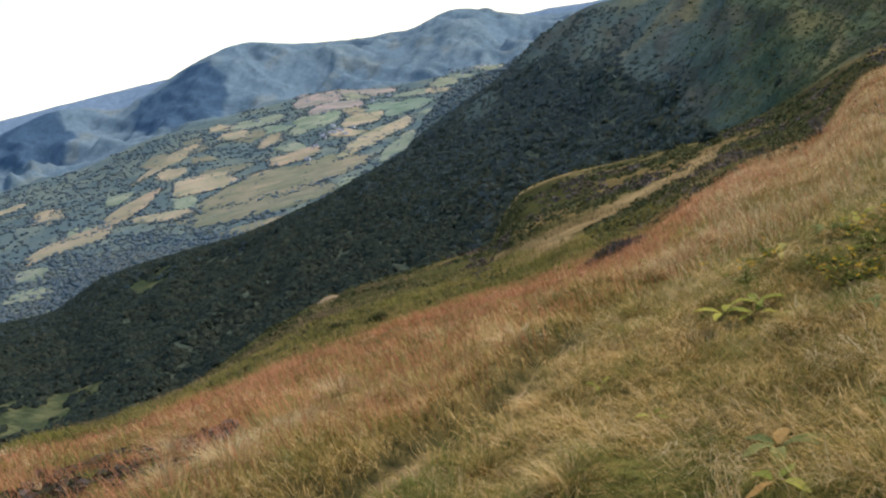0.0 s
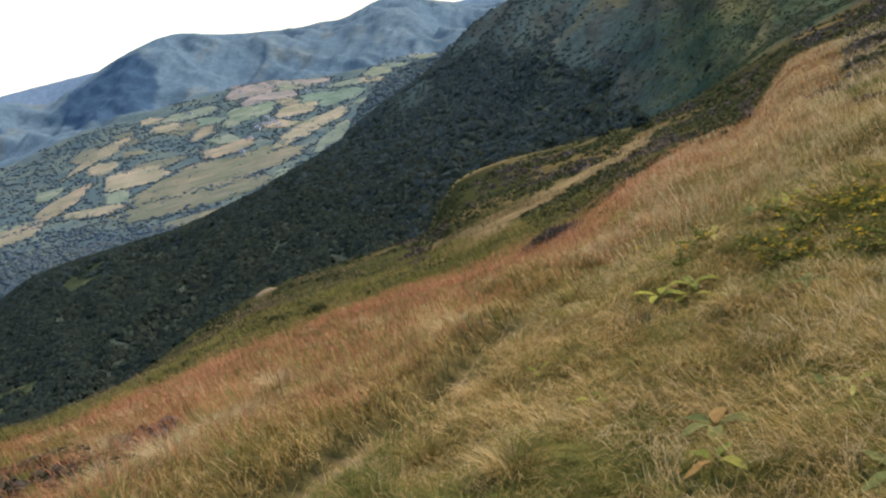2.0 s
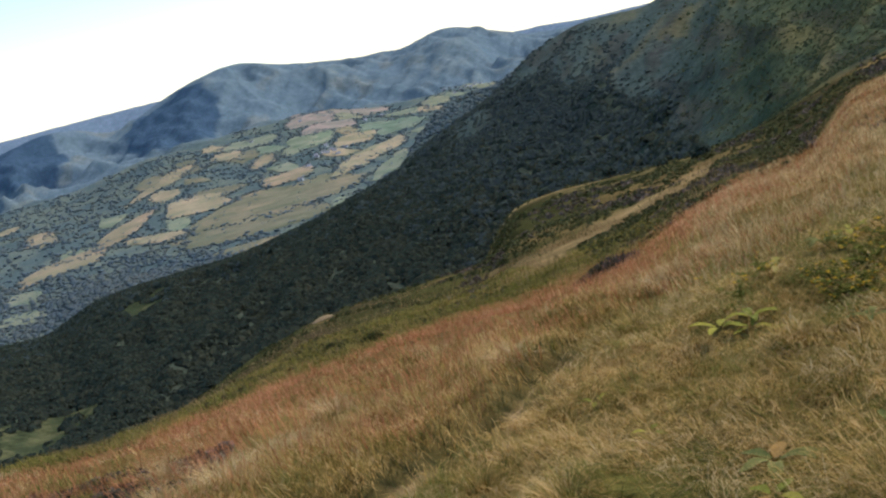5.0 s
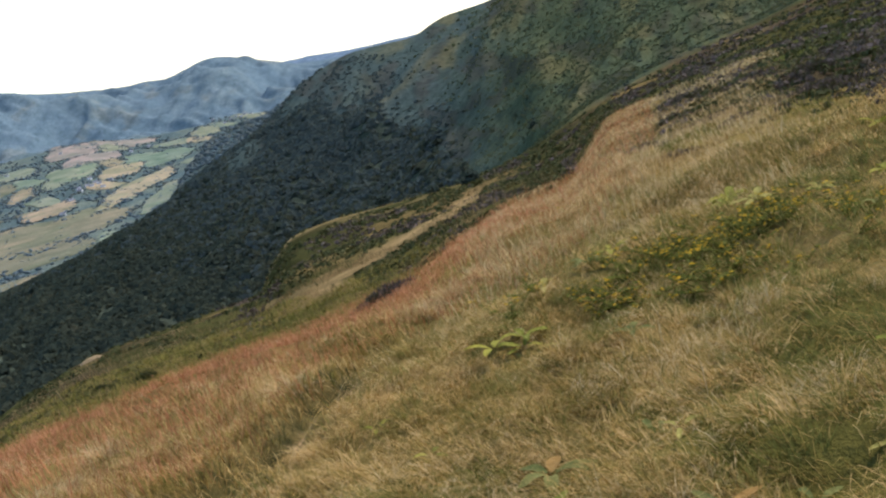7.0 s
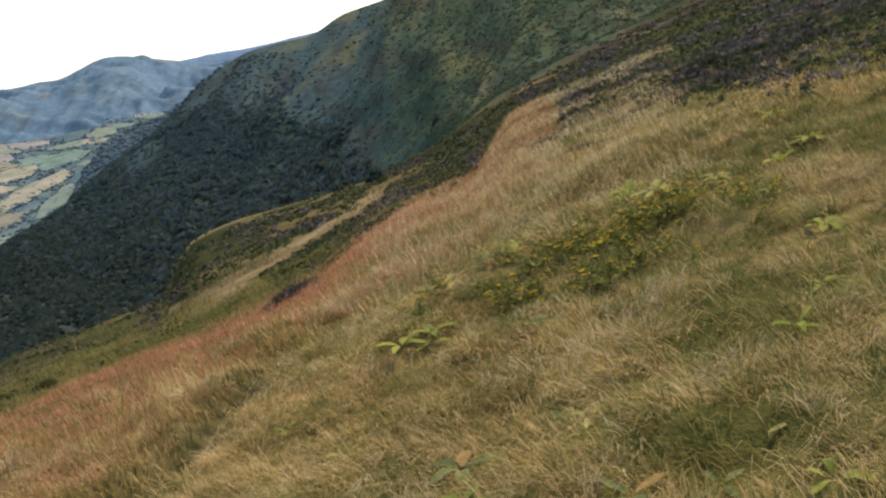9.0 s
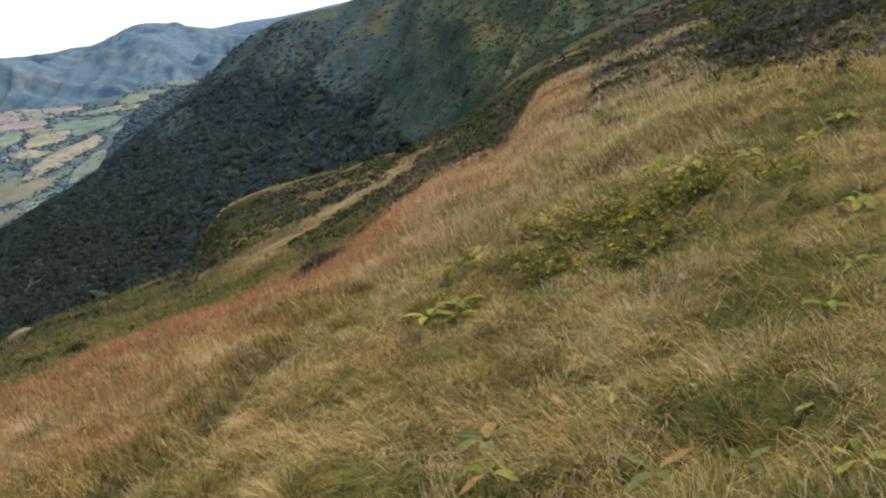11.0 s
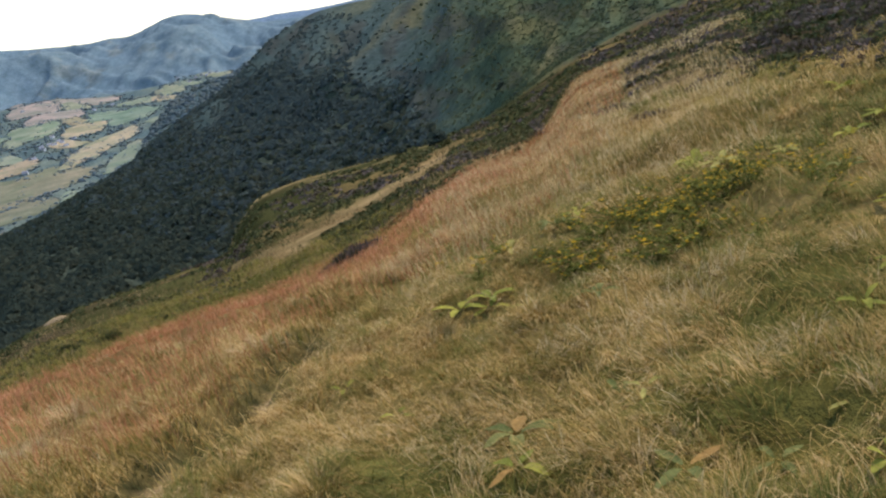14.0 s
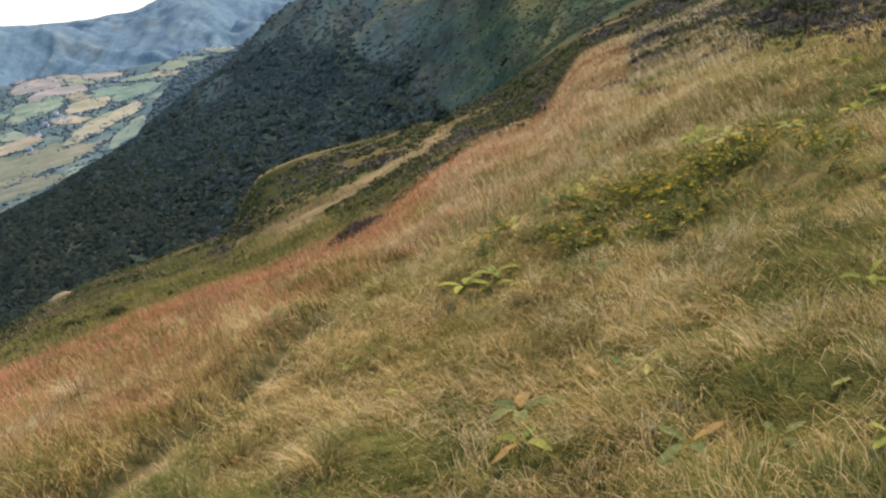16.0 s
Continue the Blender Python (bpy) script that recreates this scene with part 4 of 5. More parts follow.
sward("meadow_underfoot", 9000, 12, 0.3, 2.3, GRASS, "matted straw and olive meadow grass underfoot", (0.08, 0.18), 0.8, 403,
      lambda x, y: x < 99, 0.07, 0.004, 1.5, -34, 48, 0.25)
sward("lip_grass", 66000, 10, 11, 46, LIP_GRASS, "yellow-olive grass rolling over the brow", (0.14, 0.28), 0.6, 405,
      lambda x, y: (lip_share(x, y) > 0.84 + 0.12 * fractal(x / 2.5, y / 2.5, 2, 406)) & (lip_share(x, y) < 1.9 - 0.5 * smooth(0.04, 0.1, np.arctan2(x, y))), 0.14, 0.003, 1.0, -23, 12)
sward("bank_top_grass", 50000, 14, 3, 10, GRASS, "straw grass hanging over the bank of the path", (0.10, 0.22), 0.7, 407,
      lambda x, y: (path_offset(x, y) > -1.1) & (path_offset(x, y) < -0.13), 0.07, 0.003, 1.0, -24, 14, 0.3)



# ---- clumps of the meadow and the heath ----
# leafy plants of the meadow: place, leaves, length of a leaf, tone, how steeply the leaves rise
PLANTS = [(1.40, 5.64, 5, 0.17, "bright", 0.5), (1.60, 5.71, 6, 0.18, "bright", 0.5), (1.72, 5.40, 4, 0.15, "yellowing", 0.5), (1.55, 5.58, 4, 0.13, "bright", 0.6), (2.03, 6.55, 4, 0.16, "yellowing", 0.8),
          (2.39, 6.60, 5, 0.17, "dull", 0.6), (2.62, 6.75, 5, 0.17, "bright", 0.5), (3.82, 7.28, 9, 0.25, "bright", 0.6), (3.56, 6.44, 7, 0.20, "yellowing", 0.5), (3.66, 7.05, 7, 0.2, "bright", 0.6),
          (3.91, 6.26, 6, 0.17, "yellowing", 0.4), (4.47, 6.29, 7, 0.20, "bright", 0.6), (3.70, 5.30, 6, 0.17, "dull", 0.6), (3.38, 4.47, 6, 0.17, "bright", 0.5), (4.9, 6.5, 6, 0.2, "bright", 0.5),
          (1.48, 3.72, 4, 0.11, "dull", 0.7), (1.45, 3.42, 3, 0.10, "yellowing", 0.4), (1.94, 4.94, 5, 0.13, "dull", 0.7), (2.38, 3.42, 5, 0.13, "bright", 0.6), (2.84, 3.83, 4, 0.12, "bright", 0.5),
          (1.61, 2.84, 4, 0.12, "dull", 0.6), (1.80, 2.52, 5, 0.14, "bright", 0.7), (5.6, 7.9, 6, 0.2, "bright", 0.5), (0.75, 4.6, 3, 0.1, "bright", 0.5), (0.62, 5.3, 3, 0.1, "bright", 0.5)]


def clear_of_plants(x, y, gap):
    free = np.ones(len(x), bool)
    for px, py, *_ in PLANTS + [(1.06, 3.83), (0.90, 3.34), (1.32, 2.90), (1.85, 2.93)]:
        free &= np.hypot(x - px, y - py) > gap
    return free


def fountains(name, cx, cy, size, per, material, label, droop=1.0):
    """Clumps of long grass: blades rise from a root and arch over, most of them the way the wind has laid them."""
    n, own = len(cx) * per, np.repeat(np.arange(len(cx)), per)
    big = size[own]
    a = rng.uniform(0, 2 * np.pi, n)
    lay = (swirl(cx, cy, 301, 1.2) + rng.normal(0, 0.9, len(cx)))[own]
    hx, hy = np.cos(a) * 0.95 + np.cos(lay), np.sin(a) * 0.95 + np.sin(lay)
    norm = np.hypot(hx, hy) + 1e-6
    hx, hy = hx / norm, hy / norm
    k = np.sqrt(rng.uniform(0, 1, n)) * big * 0.55
    x, y = cx[own] + np.cos(a) * k, cy[own] + np.sin(a) * k
    z0 = height(x, y)
    long = big * rng.uniform(0.6, 1.6, n)
    tilt = np.clip(rng.normal(0.75, 0.28, n), 0.05, 1.3)
    wide = 0.0025 * (0.7 + np.hypot(x, y) / 13) * rng.uniform(0.6, 1.4, n)
    face = np.arctan2(hy, hx) + np.pi / 2 + rng.normal(0, 0.5, n)
    wx, wy = np.cos(face) * wide / 2, np.sin(face) * wide / 2
    out, up, rows = np.zeros(n), np.zeros(n), []
    for share, w in ((0.0, 1.0), (0.38, 0.95), (0.34, 0.7), (0.28, 0.0)):
        out, up = out + long * share * np.sin(tilt), up + long * share * np.cos(tilt)
        tilt = np.minimum(tilt + rng.uniform(0.15, 0.6, n) * droop, 1.9)
        px, py = x + hx * out, y + hy * out
        pz = np.maximum(z0 + up, height(px, py) + 0.012) if share else z0 - 0.02
        rows += [np.stack([px - wx * w, py - wy * w, pz], -1), np.stack([px + wx * w, py + wy * w, pz], -1)] if w else [np.stack([px, py, pz], -1)]
    v = np.stack(rows, 1).reshape(-1, 3)
    i = 7 * np.arange(n)[:, None]
    ob = new(name, plain_mesh(name, v, [i + np.array([0, 1, 3, 2]), i + np.array([2, 3, 5, 4]), i + np.array([4, 5, 6])], material, True))
    return tagged(ob, label, "grass", kind="stuff")


cx, cy = scatter(3200, -24, 45, 2.5, 9.5, 0.7)
keep = off_path(cx, cy) & ((path_offset(cx, cy) < -0.34) | (path_offset(cx, cy) > 0.3) | (np.hypot(cx, cy) > 8)) & ~(russet(cx, cy) & (rng.uniform(0, 1, len(cx)) < 0.75))
keep &= clear_of_plants(cx, cy, 0.15)
cx, cy = cx[keep], cy[keep]
hue = fractal(cx / 0.8, cy / 0.8, 3, 411) + 0.02 + 0.4 * smooth(0.35, 0.62, np.arctan2(cx, cy)) + rng.normal(0, 0.16, len(cx))
size = rng.uniform(0.07, 0.15, len(cx)) * (0.8 + np.hypot(cx, cy) / 18)
for name, pick, tone, text in (("dry_clumps", hue < 0.02, GRASS, "matted clumps of brown and straw-coloured meadow grass"), ("straw_clumps", (hue >= 0.02) & (hue < 0.12), STRAW, "pale arching clumps of dry straw grass"),
                               ("green_clumps", hue >= 0.12, LUSH, "arching clumps of olive-green meadow grass")):
    fountains(name, cx[pick], cy[pick], size[pick], 46, tone, text)


def cushions(name, n, b0, b1, r0, r1, mask, material, label):
    """Low cushions of heath shrubs, hugging the slope: a few sprays of small leaves each."""
    x, y = scatter(n, b0, b1, r0, r1, -0.4)
    b = np.degrees(np.arctan2(x, y))
    pick = mask(x, y) & ~((b > 20.3) & (b < 25) & (np.hypot(x, y) < 37))
    x, y = x[pick], y[pick]
    w = rng.uniform(0.05, 0.15, len(x)) * (0.45 + np.hypot(x, y) / 36)
    v, f = sprays(x, y, height(x, y), w, w * rng.uniform(0.35, 0.75, len(x)), 5)
    tagged(new(name, plain_mesh(name, v, f, material)), label, "heath", kind="stuff")


def heath_kind(x, y):
    b, r = np.degrees(np.arctan2(x, y)), np.hypot(x, y)
    return fractal(b / 1.7, np.log(r) * 8, 3, 421)


on_slope = lambda x, y: (slope_share(x, y) > -0.02 + rng.uniform(0.08, 0.28, len(x)) * smooth(0.19, 0.1, np.arctan2(x, y))) & (slope_share(x, y) < 0.97) & (tan_band(x, y) < rng.uniform(0.15, 0.9, len(x)))
cushions("bilberry_cushions", 22000, -14, 24, 20, 140, lambda x, y: on_slope(x, y) & (heath_kind(x, y) < 0.16) & (fractal(x / 2, y / 4, 3, 423) > -0.16), BILBERRY, "low cushions of green bilberry on the slope")
cushions("heather_cushions", 14000, 0, 24, 20, 110, lambda x, y: on_slope(x, y) & ~on_knoll(x, y) & (heath_kind(x, y) > 0.1) & (fractal(x / 2, y / 4, 3, 425) > -0.1), HEATHER, "low cushions of dark brown heather on the slope")
cushions("brow_heather_cushions", 1300, -27, -13, 6.3, 9.6, lambda x, y: np.hypot((x + 2.8) / 1.2, (y - 7.6) / 0.8) < 1 + 0.5 * fractal(x / 0.4, y / 0.4, 3, 427), HEATHER, "low brown heather among the dry grass of the brow")
cushions("upper_heather_cushions", 11000, 22.5, 46, 10.5, 140, lambda x, y: right_heath(x, y) & (heath_kind(x, y) > 0.02), HEATHER, "low purple-brown heather cushions on the upper slope")
cushions("upper_bilberry_cushions", 11000, 22.5, 46, 10.0, 140, lambda x, y: right_heath(x, y) & (heath_kind(x, y) < 0.06), BILBERRY, "low green bilberry cushions on the upper slope")

x, y = scatter(40000, 8, 46, 190, 980, -0.6)
r, b = np.hypot(x, y), np.degrees(np.arctan2(x, y))
keep = ~wooded(x, y) & (r > along(BROW, b)[0] * 1.4) & (r < along(SPUR, b)[0] * 0.98) & (b > 13 + rng.uniform(0, 6, len(x)))
x, y, r = x[keep], y[keep], r[keep]
w = rng.uniform(0.0012, 0.0034, len(x)) * r
v, f = sprays(x, y, height(x, y), w, w * 0.4, 3)
tagged(new("bracken", plain_mesh("bracken", v, f, BRACKEN)), "green and tan bracken and moor grass on the mountain's flank", "bracken", kind="stuff")

# ---- plants and small things that can be told apart ----
def part(name, bm, material, parent, label=""):
    me = bpy.data.meshes.new(name)
    bm.to_mesh(me)
    bm.free()
    me.materials.append(material)
    for p in me.polygons:
        p.use_smooth = True
    ob = new(name, me)
    ob.parent = parent
    return tagged(ob, label)


def upright(x, y, turn=0.0, sink=0.0):
    return pose(x, y, float(height(np.array([x]), np.array([y]))[0]) - sink, 0, 0, turn)


def leaf_mesh(long, wide, rise, droop, heading):
    """A broad lance-shaped leaf with a folded midrib, arching out from the plant's base."""
    bm = bmesh.new()
    rows = []
    steps = 7
    for k in range(steps + 1):
        s = k / steps
        w = wide / 2 * math.sin(math.pi * min(1, 0.06 + s * 0.94)) ** 0.75
        out = long * s * math.cos(rise) + 0.02
        up = long * (s * math.sin(rise) - droop * s * s)
        rows.append([bm.verts.new((out * math.cos(heading) - side * w * math.sin(heading), out * math.sin(heading) + side * w * math.cos(heading), max(up, 0) + 0.02 + abs(side) * w * 0.35))
                     for side in (-1, 0, 1)])
    for p, q in zip(rows, rows[1:]):
        for k in range(2):
            bm.faces.new((p[k], p[k + 1], q[k + 1], q[k]))
    return bm


def leaf_material(name, a, b):
    m, t, n = shader(name, 0.85, 0.08)
    info = t.nodes.new("ShaderNodeObjectInfo")
    own = ramp(t, info.outputs["Random"], [(0.0, a), (1.0, b)])
    vein = ramp(t, noise_tex(t, 45.0, 4.0), [(0.35, (0.72, 0.75, 0.7)), (0.65, (1.2, 1.2, 1.15))])
    c = mix(t, "MULTIPLY", 1.0, own, vein)
    t.links.new(c, n.inputs["Base Color"])
    thin = t.nodes.new("ShaderNodeBsdfTranslucent")
    t.links.new(c, thin.inputs["Color"])
    both = node(t, "ShaderNodeMixShader", Fac=0.3)
    t.links.new(n.outputs[0], both.inputs[1])
    t.links.new(thin.outputs[0], both.inputs[2])
    t.links.new(both.outputs[0], t.nodes["Material Output"].inputs["Surface"])
    return m


LEAF = leaf_material("gentian_leaf", (0.20, 0.205, 0.035), (0.41, 0.345, 0.06))
PALE_LEAF = leaf_material("pale_leaf", (0.30, 0.25, 0.06), (0.44, 0.36, 0.10))
DULL_LEAF = leaf_material("grey_green_leaf", (0.15, 0.155, 0.045), (0.25, 0.23, 0.07))
RUST_LEAF = leaf_material("withered_leaf", (0.36, 0.18, 0.05), (0.44, 0.27, 0.09))
GREEN_LEAF = leaf_material("wort_leaf", (0.105, 0.118, 0.022), (0.18, 0.17, 0.034))
PETAL = leaf_material("yellow_petal", (0.46, 0.25, 0.015), (0.60, 0.36, 0.022))


def leafy_plant(x, y, leaves, size, material, label, name="leafy_plant", spread=0.5, odd=None):
    plant = new(name)
    plant.matrix_world = upright(x, y, rng.uniform(0, 360), -0.025)
    for k in range(leaves):
        bm = leaf_mesh(size * rng.uniform(0.65, 1.1), size * rng.uniform(0.22, 0.33), rng.uniform(0.25, 1.0) * spread * 1.5, rng.uniform(0.3, 0.8), k * 6.283 / leaves + rng.uniform(-0.4, 0.4))
        last = odd is not None and k == leaves - 1
        part("leaf", bm, odd if last else material, plant, "withered orange leaf" if last else "")
    return tagged(plant, label, "plant", "leafy plants in the meadow")


for x, y, n, size, tone, tint in PLANTS:
    leafy_plant(x, y, n, size * 0.95, {"bright": LEAF, "dull": DULL_LEAF, "yellowing": PALE_LEAF}[tone], f"low rosette of {tone} yellow-green leaves in dry grass", spread=tint)
leafy_plant(1.06, 3.83, 6, 0.19, DULL_LEAF, "broken rosette of long grey-green leaves, one withered", spread=0.45, odd=RUST_LEAF)
leafy_plant(0.90, 3.34, 4, 0.14, LEAF, "ragged leafy plant with a withered orange leaf", spread=0.4, odd=RUST_LEAF)
leafy_plant(1.32, 2.90, 4, 0.15, DULL_LEAF, "ragged leafy plant with a withered orange leaf", spread=0.4, odd=RUST_LEAF)
leafy_plant(1.85, 2.93, 1, 0.11, PALE_LEAF, "single pale yellow-green leaf lying on the grass", "fallen_leaf", spread=0.3)


# ---- yellow-flowered plants ----
def wort(seed):
    """A bushy plant: stems set with small leaves, and flat heads of yellow flowers."""
    r = random.Random(seed)
    plant = new("yellow_wort")
    for k in range(7):
        a, far, tall = r.uniform(0, 6.283), r.uniform(0.03, 0.15), r.uniform(0.06, 0.12)
        ex, ey = math.cos(a) * far * 1.6, math.sin(a) * far * 1.6
        bm = bmesh.new()
        ring = [[bm.verts.new((ex * s + math.cos(q) * 0.004 * (1.2 - s), ey * s + math.sin(q) * 0.004 * (1.2 - s), tall * s)) for q in (0, 2.1, 4.2)] for s in (0, 0.25, 0.45, 0.65, 0.82, 1)]
        for p, q in zip(ring, ring[1:]):
            for i in range(3):
                bm.faces.new((p[i], p[(i + 1) % 3], q[(i + 1) % 3], q[i]))
        for j in range(22):
            root = ring[r.randrange(1, 6)][r.randrange(3)]
            h, w = r.uniform(0, 6.283), r.uniform(0.014, 0.032)
            cx, cy, cz = root.co
            dx, dy = math.cos(h), math.sin(h)
            v = [root] + [bm.verts.new(c) for c in ((cx + dx * w * 0.5 - dy * w * 0.25, cy + dy * w * 0.5 + dx * w * 0.25, cz + w * 0.35),
                                           (cx + dx * w, cy + dy * w, cz + w * 0.3), (cx + dx * w * 0.5 + dy * w * 0.25, cy + dy * w * 0.5 - dx * w * 0.25, cz + w * 0.35))]
            bm.faces.new(v)
        stem = part("stem", bm, GREEN_LEAF, plant)
        if k < 4:
            for j in range(3):
                px, py, pz = ex + r.uniform(-0.03, 0.03), ey + r.uniform(-0.03, 0.03), tall + r.uniform(-0.01, 0.015)
                w = r.uniform(0.008, 0.0135)
                bm = bmesh.new()
                mid = bm.verts.new((px, py, pz + 0.004))
                rim = [bm.verts.new((px + math.cos(q) * w * (1 if i % 2 else 0.55), py + math.sin(q) * w * (1 if i % 2 else 0.55), pz)) for i, q in enumerate(np.linspace(0, 6.283, 10, endpoint=False))]
                for i in range(10):
                    bm.faces.new((mid, rim[i], rim[(i + 1) % 10]))
                part("flower", bm, PETAL, stem, "small yellow flower")
    return tagged(plant, "bushy green plant with small yellow flower heads", "flower", "yellow-flowered plants in the meadow")


kinds = [wort(k) for k in range(4)]
for k in range(70):
    s = rng.uniform(-1, 1)
    x = 2.85 + 0.8 * s + rng.normal(0, 0.2)
    y = 5.85 - 0.10 * s + rng.normal(0, 0.42)
    if k > 65:
        x, y = 4.6 + rng.normal(0, 0.3), 12.3 + rng.normal(0, 0.5)
    m = upright(x, y, rng.uniform(0, 360)) @ Matrix.Scale(rng.uniform(0.75, 1.2), 4)
    if k < 4:
        kinds[k].matrix_world = m
    else:
        made = copy_thing(kinds[k % 4], m)
        made.matrix_world = m


# ---- tussocks ----
def tussock(n, long, seed, material):
    r = np.random.default_rng(seed)
    a, lean = r.uniform(0, 6.283, n), np.clip(r.normal(0.6, 0.25, n), 0.05, 1.0)
    long = long * r.uniform(0.6, 1.1, n)
    bx, by = np.cos(a) * r.uniform(0, 0.09, n), np.sin(a) * r.uniform(0, 0.09, n)
    dx, dy, w = np.cos(a), np.sin(a), r.uniform(0.0009, 0.0018, n)
    pts = []
    for s, k in ((0.0, 1.0), (0.4, 0.9), (0.75, 0.6), (1.0, 0.05)):
        t = lean * s * 1.5
        out, up = long * s * np.sin(t), long * s * np.cos(t)
        for side in (-1, 1):
            pts.append(np.stack([bx + dx * out - dy * w * k * side, by + dy * out + dx * w * k * side, np.maximum(up, 0.01 * s)], -1))
    v = np.stack(pts, 1).reshape(-1, 3)
    base = 8 * np.arange(n)[:, None]
    f = np.concatenate([base + np.array([2 * k, 2 * k + 1, 2 * k + 3, 2 * k + 2]) for k in range(3)])
    ob = new("grass_tussock", plain_mesh("grass_tussock", v, f, material, True))
    return tagged(ob, "pale straw-coloured grass tussock leaning in the wind", "grass tussock", "tussocks in the meadow")


shapes = [tussock(330, 0.22, 1, STRAW), tussock(300, 0.17, 2, GRASS), tussock(330, 0.21, 3, STRAW), tussock(300, 0.14, 4, GRASS)]
spots = [(-1.25, 6.32, 0), (-1.37, 5.63, 0), (-1.12, 6.81, 2), (-2.2, 7.4, 0), (1.66, 8.5, 2), (0.34, 6.9, 2), (-0.04, 4.75, 1), (0.28, 4.05, 1),
         (1.93, 8.86, 2), (2.38, 9.38, 2), (1.61, 5.08, 3), (2.51, 4.89, 3), (5.04, 12.1, 2), (2.2, 4.3, 3), (1.1, 6.6, 3), (3.4, 3.9, 3), (-1.9, 6.1, 0), (-0.95, 7.4, 2), (4.9, 11.2, 0), (5.4, 12.8, 0)]
for k, (x, y, which) in enumerate(spots):
    m = upright(x, y, rng.uniform(0, 360)) @ Matrix.Diagonal((rng.uniform(0.9, 1.5), rng.uniform(0.9, 1.5), rng.uniform(0.7, 1.05), 1))
    first = next(j for j, s in enumerate(spots) if s[2] == which)
    if k == first:
        shapes[which].matrix_world = m
    else:
        copy_thing(shapes[which], m).matrix_world = m


# ---- heather bushes, bushes on the slope, the bare bank ----
def bush(name, x, y, wide, tall, lobes, material, label, category, group, sprigs=False):
    """A bush: a short stem and a crown of many small uneven clumps of leaves."""
    thing = new(name)
    thing.matrix_world = upright(x, y)
    a, s = rng.uniform(0, 6.283, lobes), np.sqrt(rng.uniform(0, 1, lobes))
    px, py = np.cos(a) * s * wide / 2, np.sin(a) * s * wide / 2
    pz = tall * (0.25 + 0.6 * rng.uniform(0, 1, lobes) * (1 - 0.6 * s * s))
    size = wide * rng.uniform(0.09, 0.17, lobes)
    ground_fall = height(px + x, py + y) - float(height(np.array([x]), np.array([y]))[0])
    if sprigs:
        n = lobes * 4
        a, s = rng.uniform(0, 6.283, n), np.sqrt(rng.uniform(0, 1, n))
        px, py = np.cos(a) * s * wide / 2, np.sin(a) * s * wide / 2
        base = height(px + x, py + y) - float(height(np.array([x]), np.array([y]))[0])
        up = tall * (1 - 0.6 * s * s) * rng.uniform(0.5, 1.1, n)
        ox, oy, q, w = np.cos(a) * s * tall * 0.5, np.sin(a) * s * tall * 0.5, rng.uniform(0, 3.14, n), wide * rng.uniform(0.010, 0.022, n)
        v = np.stack([np.stack([px - w * np.cos(q), py - w * np.sin(q), base - 0.03], -1), np.stack([px + w * np.cos(q), py + w * np.sin(q), base - 0.03], -1),
                      np.stack([px + ox * 0.6 + w * 1.6 * np.cos(q), py + oy * 0.6 + w * 1.6 * np.sin(q), base + up * 0.7], -1), np.stack([px + ox, py + oy, base + up], -1),
                      np.stack([px + ox * 0.6 - w * 1.6 * np.cos(q), py + oy * 0.6 - w * 1.6 * np.sin(q), base + up * 0.7], -1)], 1).reshape(-1, 3)
        k = 5 * np.arange(n)[:, None]
        f = [k + np.array([0, 1, 2, 4]), k + np.array([4, 2, 3])]
    else:
        v, f = clumps(px, py, pz + ground_fall, size, size * 0.8, 0.5)
    crown = new("crown", plain_mesh("crown", v, f, material))
    crown.parent = thing
    bm = bmesh.new()
    bmesh.ops.create_cone(bm, segments=7, radius1=wide * 0.05, radius2=wide * 0.02, depth=tall * 0.8, matrix=Matrix.Translation((0, 0, tall * 0.35)))
    part("trunk", bm, BARK, thing)
    return tagged(thing, label, category, group)


BARK, tree, n = shader("bark", 0.9, 0.2)
tree.links.new(ramp(tree, noise_tex(tree, 9.0, 6.0), [(0.3, (0.05, 0.04, 0.03)), (0.7, (0.14, 0.11, 0.085))]), n.inputs["Base Color"])
for x, y, w, t in ((2.35, 16.4, 0.9, 0.5), (2.7, 16.9, 1.0, 0.55), (3.05, 17.3, 0.9, 0.45), (2.55, 17.6, 0.8, 0.45), (5.23, 10.93, 0.5, 0.22), (5.42, 10.9, 0.45, 0.2), (7.39, 10.9, 0.8, 0.25),
                   (7.9, 12.3, 0.9, 0.3), (6.6, 12.0, 0.6, 0.2), (9.2, 14.4, 1.0, 0.3), (8.6, 12.0, 0.8, 0.25), (10.8, 19.1, 1.4, 0.35), (6.0, 13.6, 0.7, 0.25), (9.8, 12.6, 0.9, 0.3)):
    bush("heather_bush", x, y, w * 0.8, t * 0.6, 120, HEATHER, "low dark heather bush among dry grass", "bush", "heather bushes", True)
for x, y, w, t in ((144, 432, 2.8, 2.4), (109, 315, 2.6, 2.4), (27.1, 103.5, 1.8, 1.5), (23.9, 106.3, 1.2, 1.0), (20.5, 117, 1.6, 1.4), (14.0, 124, 1.5, 1.2)):
    bush("bush", x, y, w, t, 60, MOOR, "dark green bush standing alone on the slope", "bush", "lone bushes on the slope")
for x, y, w, t in ((-1.95, 25.5, 0.5, 0.24), (-3.4, 29.5, 0.42, 0.2)):
    bush("bush", x, y, w, t, 120, BILBERRY, "low green bush in the grass of the slope", "bush", "low bushes on the slope", True)

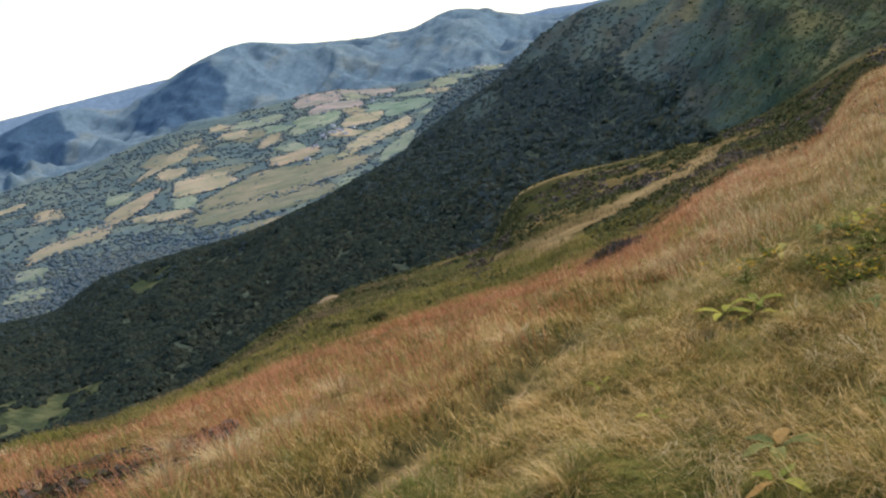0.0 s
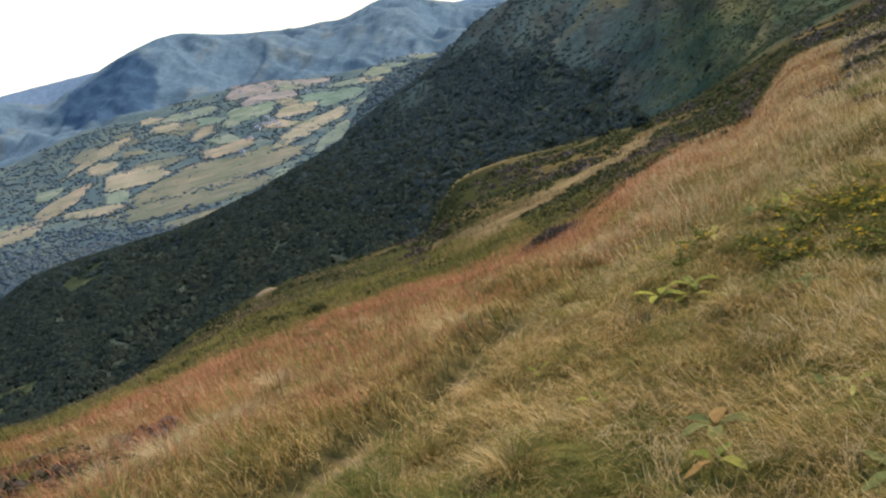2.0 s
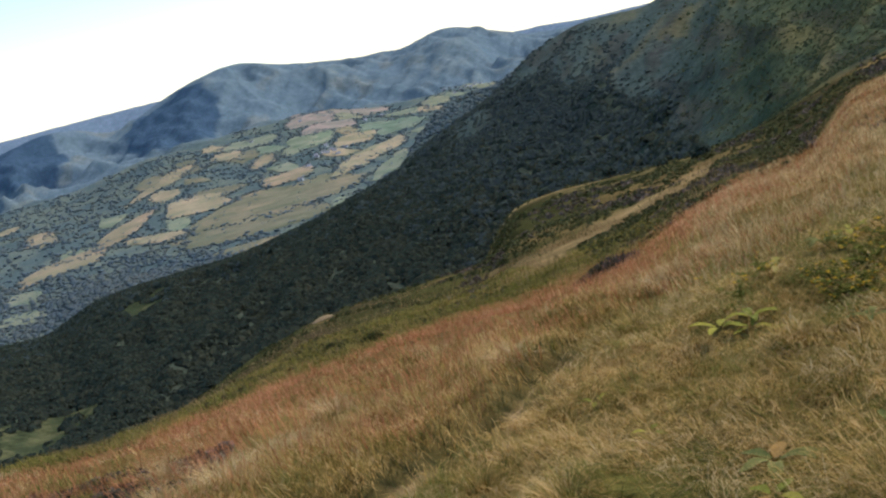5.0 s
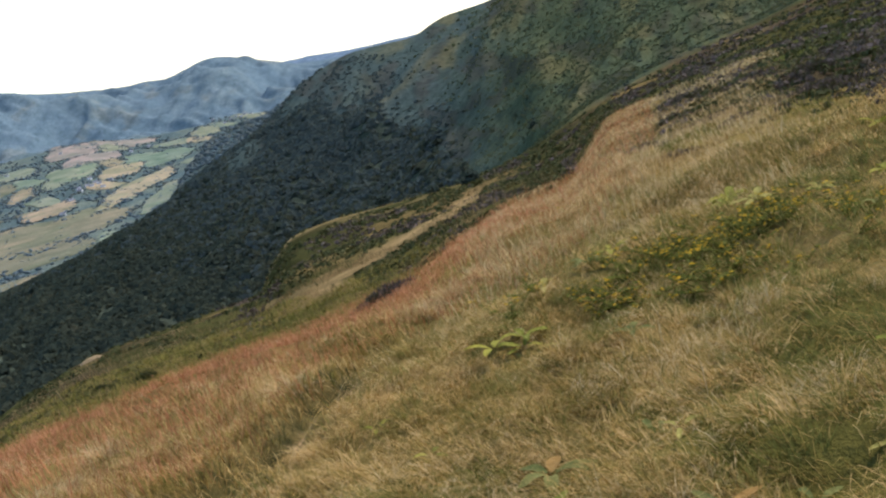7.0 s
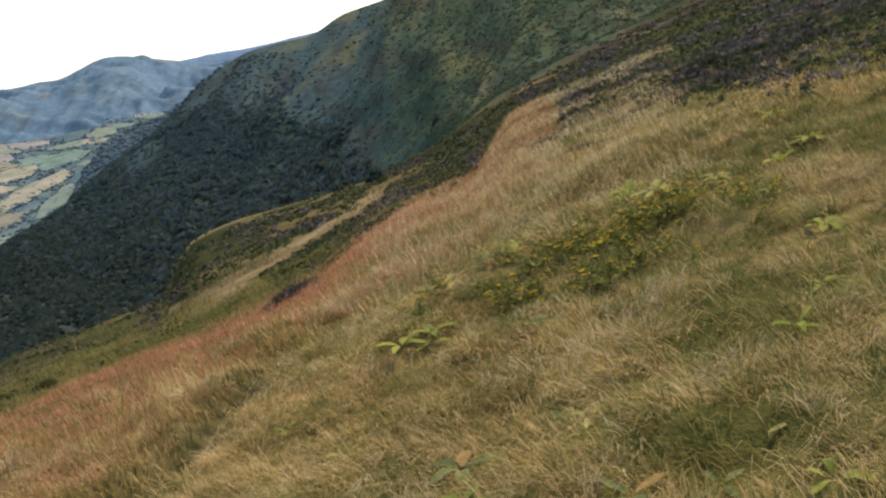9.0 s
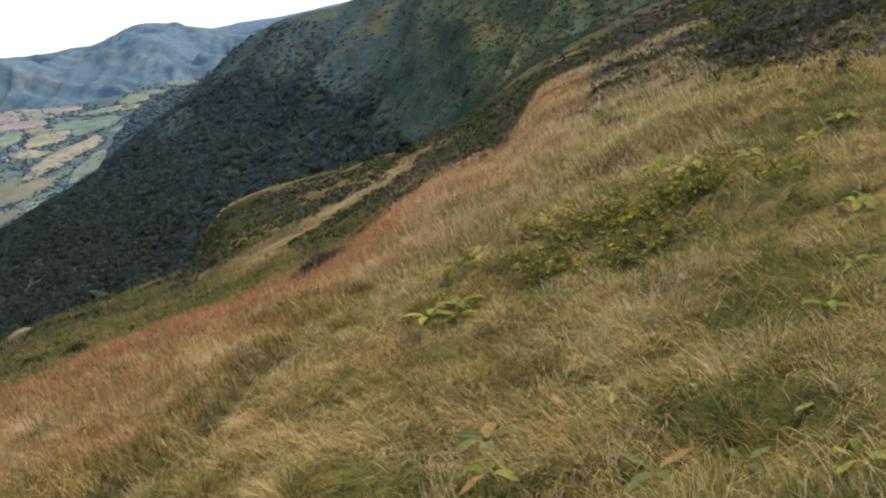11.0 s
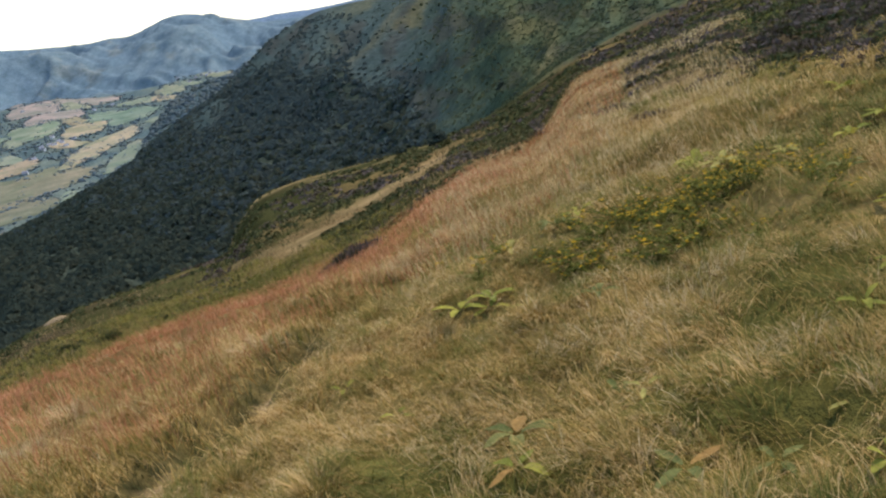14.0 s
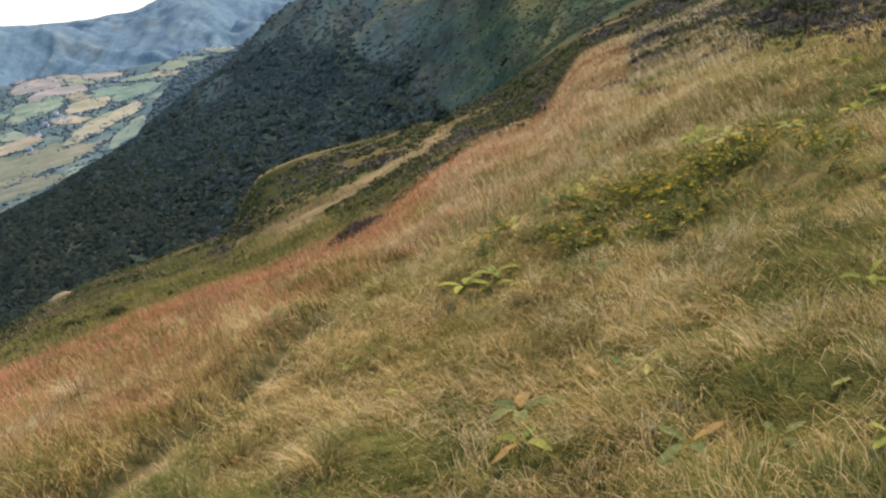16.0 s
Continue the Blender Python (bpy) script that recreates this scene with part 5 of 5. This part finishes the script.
bm = bmesh.new()
for i in range(9):
    for j in range(13):
        u, v = i / 8, j / 12
        bm.verts.new(((v - 0.5) * 3.4, (u - 0.5) * 2.2, 0.75 * math.sin(math.pi * u) * math.sin(math.pi * v) ** 0.6 + 0.1 * noise.noise(Vector((u * 4, v * 6, 1.7))) - 0.15))
bm.verts.ensure_lookup_table()
for i in range(8):
    for j in range(12):
        bm.faces.new([bm.verts[k] for k in (i * 13 + j, i * 13 + j + 1, (i + 1) * 13 + j + 1, (i + 1) * 13 + j)])
EARTH, tree, n = shader("bare_earth", 0.95, 0.1)
tree.links.new(ramp(tree, noise_tex(tree, 2.5, 8.0, 0.7), [(0.3, (0.22, 0.145, 0.07)), (0.7, (0.36, 0.25, 0.13))]), n.inputs["Base Color"])
me = bpy.data.meshes.new("earth_bank")
bm.to_mesh(me)
bm.free()
me.materials.append(EARTH)
bank = new("earth_bank", me)
bank.matrix_world = upright(-7.8, 69.0, 12, 0.05) @ Matrix.Scale(0.5, 4)
tagged(bank, "bare sandy earth bank on the edge of the slope", "earth bank")


# ---- houses of the valley ----
WALL, tree, n = shader("limewash", 0.9, 0.2)
tree.links.new(ramp(tree, noise_tex(tree, 0.8, 5.0), [(0.3, (0.55, 0.52, 0.47)), (0.7, (0.75, 0.72, 0.66))]), n.inputs["Base Color"])
SLATE, tree, n = shader("slate", 0.7, 0.4)
tree.links.new(ramp(tree, noise_tex(tree, 1.2, 5.0), [(0.3, (0.10, 0.11, 0.13)), (0.7, (0.20, 0.20, 0.22))]), n.inputs["Base Color"])


def house():
    thing = new("house")
    bm = bmesh.new()
    w, d, h, top = 5.0, 3.4, 4.2, 7.2
    low = [bm.verts.new(c) for c in ((-w, -d, -2), (w, -d, -2), (w, d, -2), (-w, d, -2))]
    high = [bm.verts.new(c) for c in ((-w, -d, h), (w, -d, h), (w, d, h), (-w, d, h))]
    gable = [bm.verts.new((-w, 0, top)), bm.verts.new((w, 0, top))]
    for k in range(4):
        bm.faces.new((low[k], low[(k + 1) % 4], high[(k + 1) % 4], high[k]))
    bm.faces.new((high[0], gable[0], high[3]))
    bm.faces.new((high[1], high[2], gable[1]))
    wall = part("wall", bm, WALL, thing)
    for x, z in ((-3, 0.8), (0, 0.8), (3, 0.8), (-3, 2.9), (0, 2.9), (3, 2.9)):
        bm = bmesh.new()
        bmesh.ops.create_cube(bm, size=1, matrix=Matrix.Translation((x, -3.4, z)) @ Matrix.Diagonal((0.9, 0.12, 1.2, 1)))
        part("window", bm, SLATE, wall, "dark window")
    bm = bmesh.new()
    for side in (-1, 1):
        a = [bm.verts.new(c) for c in ((-5.4, side * 3.9, 3.9), (5.4, side * 3.9, 3.9), (5.4, 0, 7.4), (-5.4, 0, 7.4), (-5.4, side * 3.9, 4.15), (5.4, side * 3.9, 4.15), (5.4, 0, 7.65), (-5.4, 0, 7.65))]
        for q in ((0, 1, 2, 3), (4, 5, 6, 7), (0, 1, 5, 4), (0, 3, 7, 4), (1, 2, 6, 5)):
            bm.faces.new([a[k] for k in q])
    roof = part("roof", bm, SLATE, thing, "grey slate roof")
    bm = bmesh.new()
    bmesh.ops.create_cube(bm, size=1, matrix=Matrix.Translation((3.4, 0, 7.9)) @ Matrix.Diagonal((0.9, 0.9, 1.8, 1)))
    part("chimney", bm, WALL, roof)
    return tagged(thing, "pale stone farmhouse with a grey slate roof in the valley", "house", "houses in the valley")


first = house()
for k, (x, y) in enumerate(((-185, 2439), (-169, 2494), (-195, 2373), (-149, 2373), (-205, 2238), (-138, 2516), (228, 3538), (257, 3560), (280, 3600), (157, 3590), (-51, 3186), (-99, 3113),
                            (-209, 2053), (-188, 2614), (-174, 2420), (-160, 2450), (-200, 2410), (240, 3500), (205, 3480), (180, 3400), (-300, 3380), (-420, 3080))):
    m = upright(x, y, rng.uniform(-30, 30), 0.5)
    if k == 0:
        first.matrix_world = m
    else:
        copy_thing(first, m).matrix_world = m
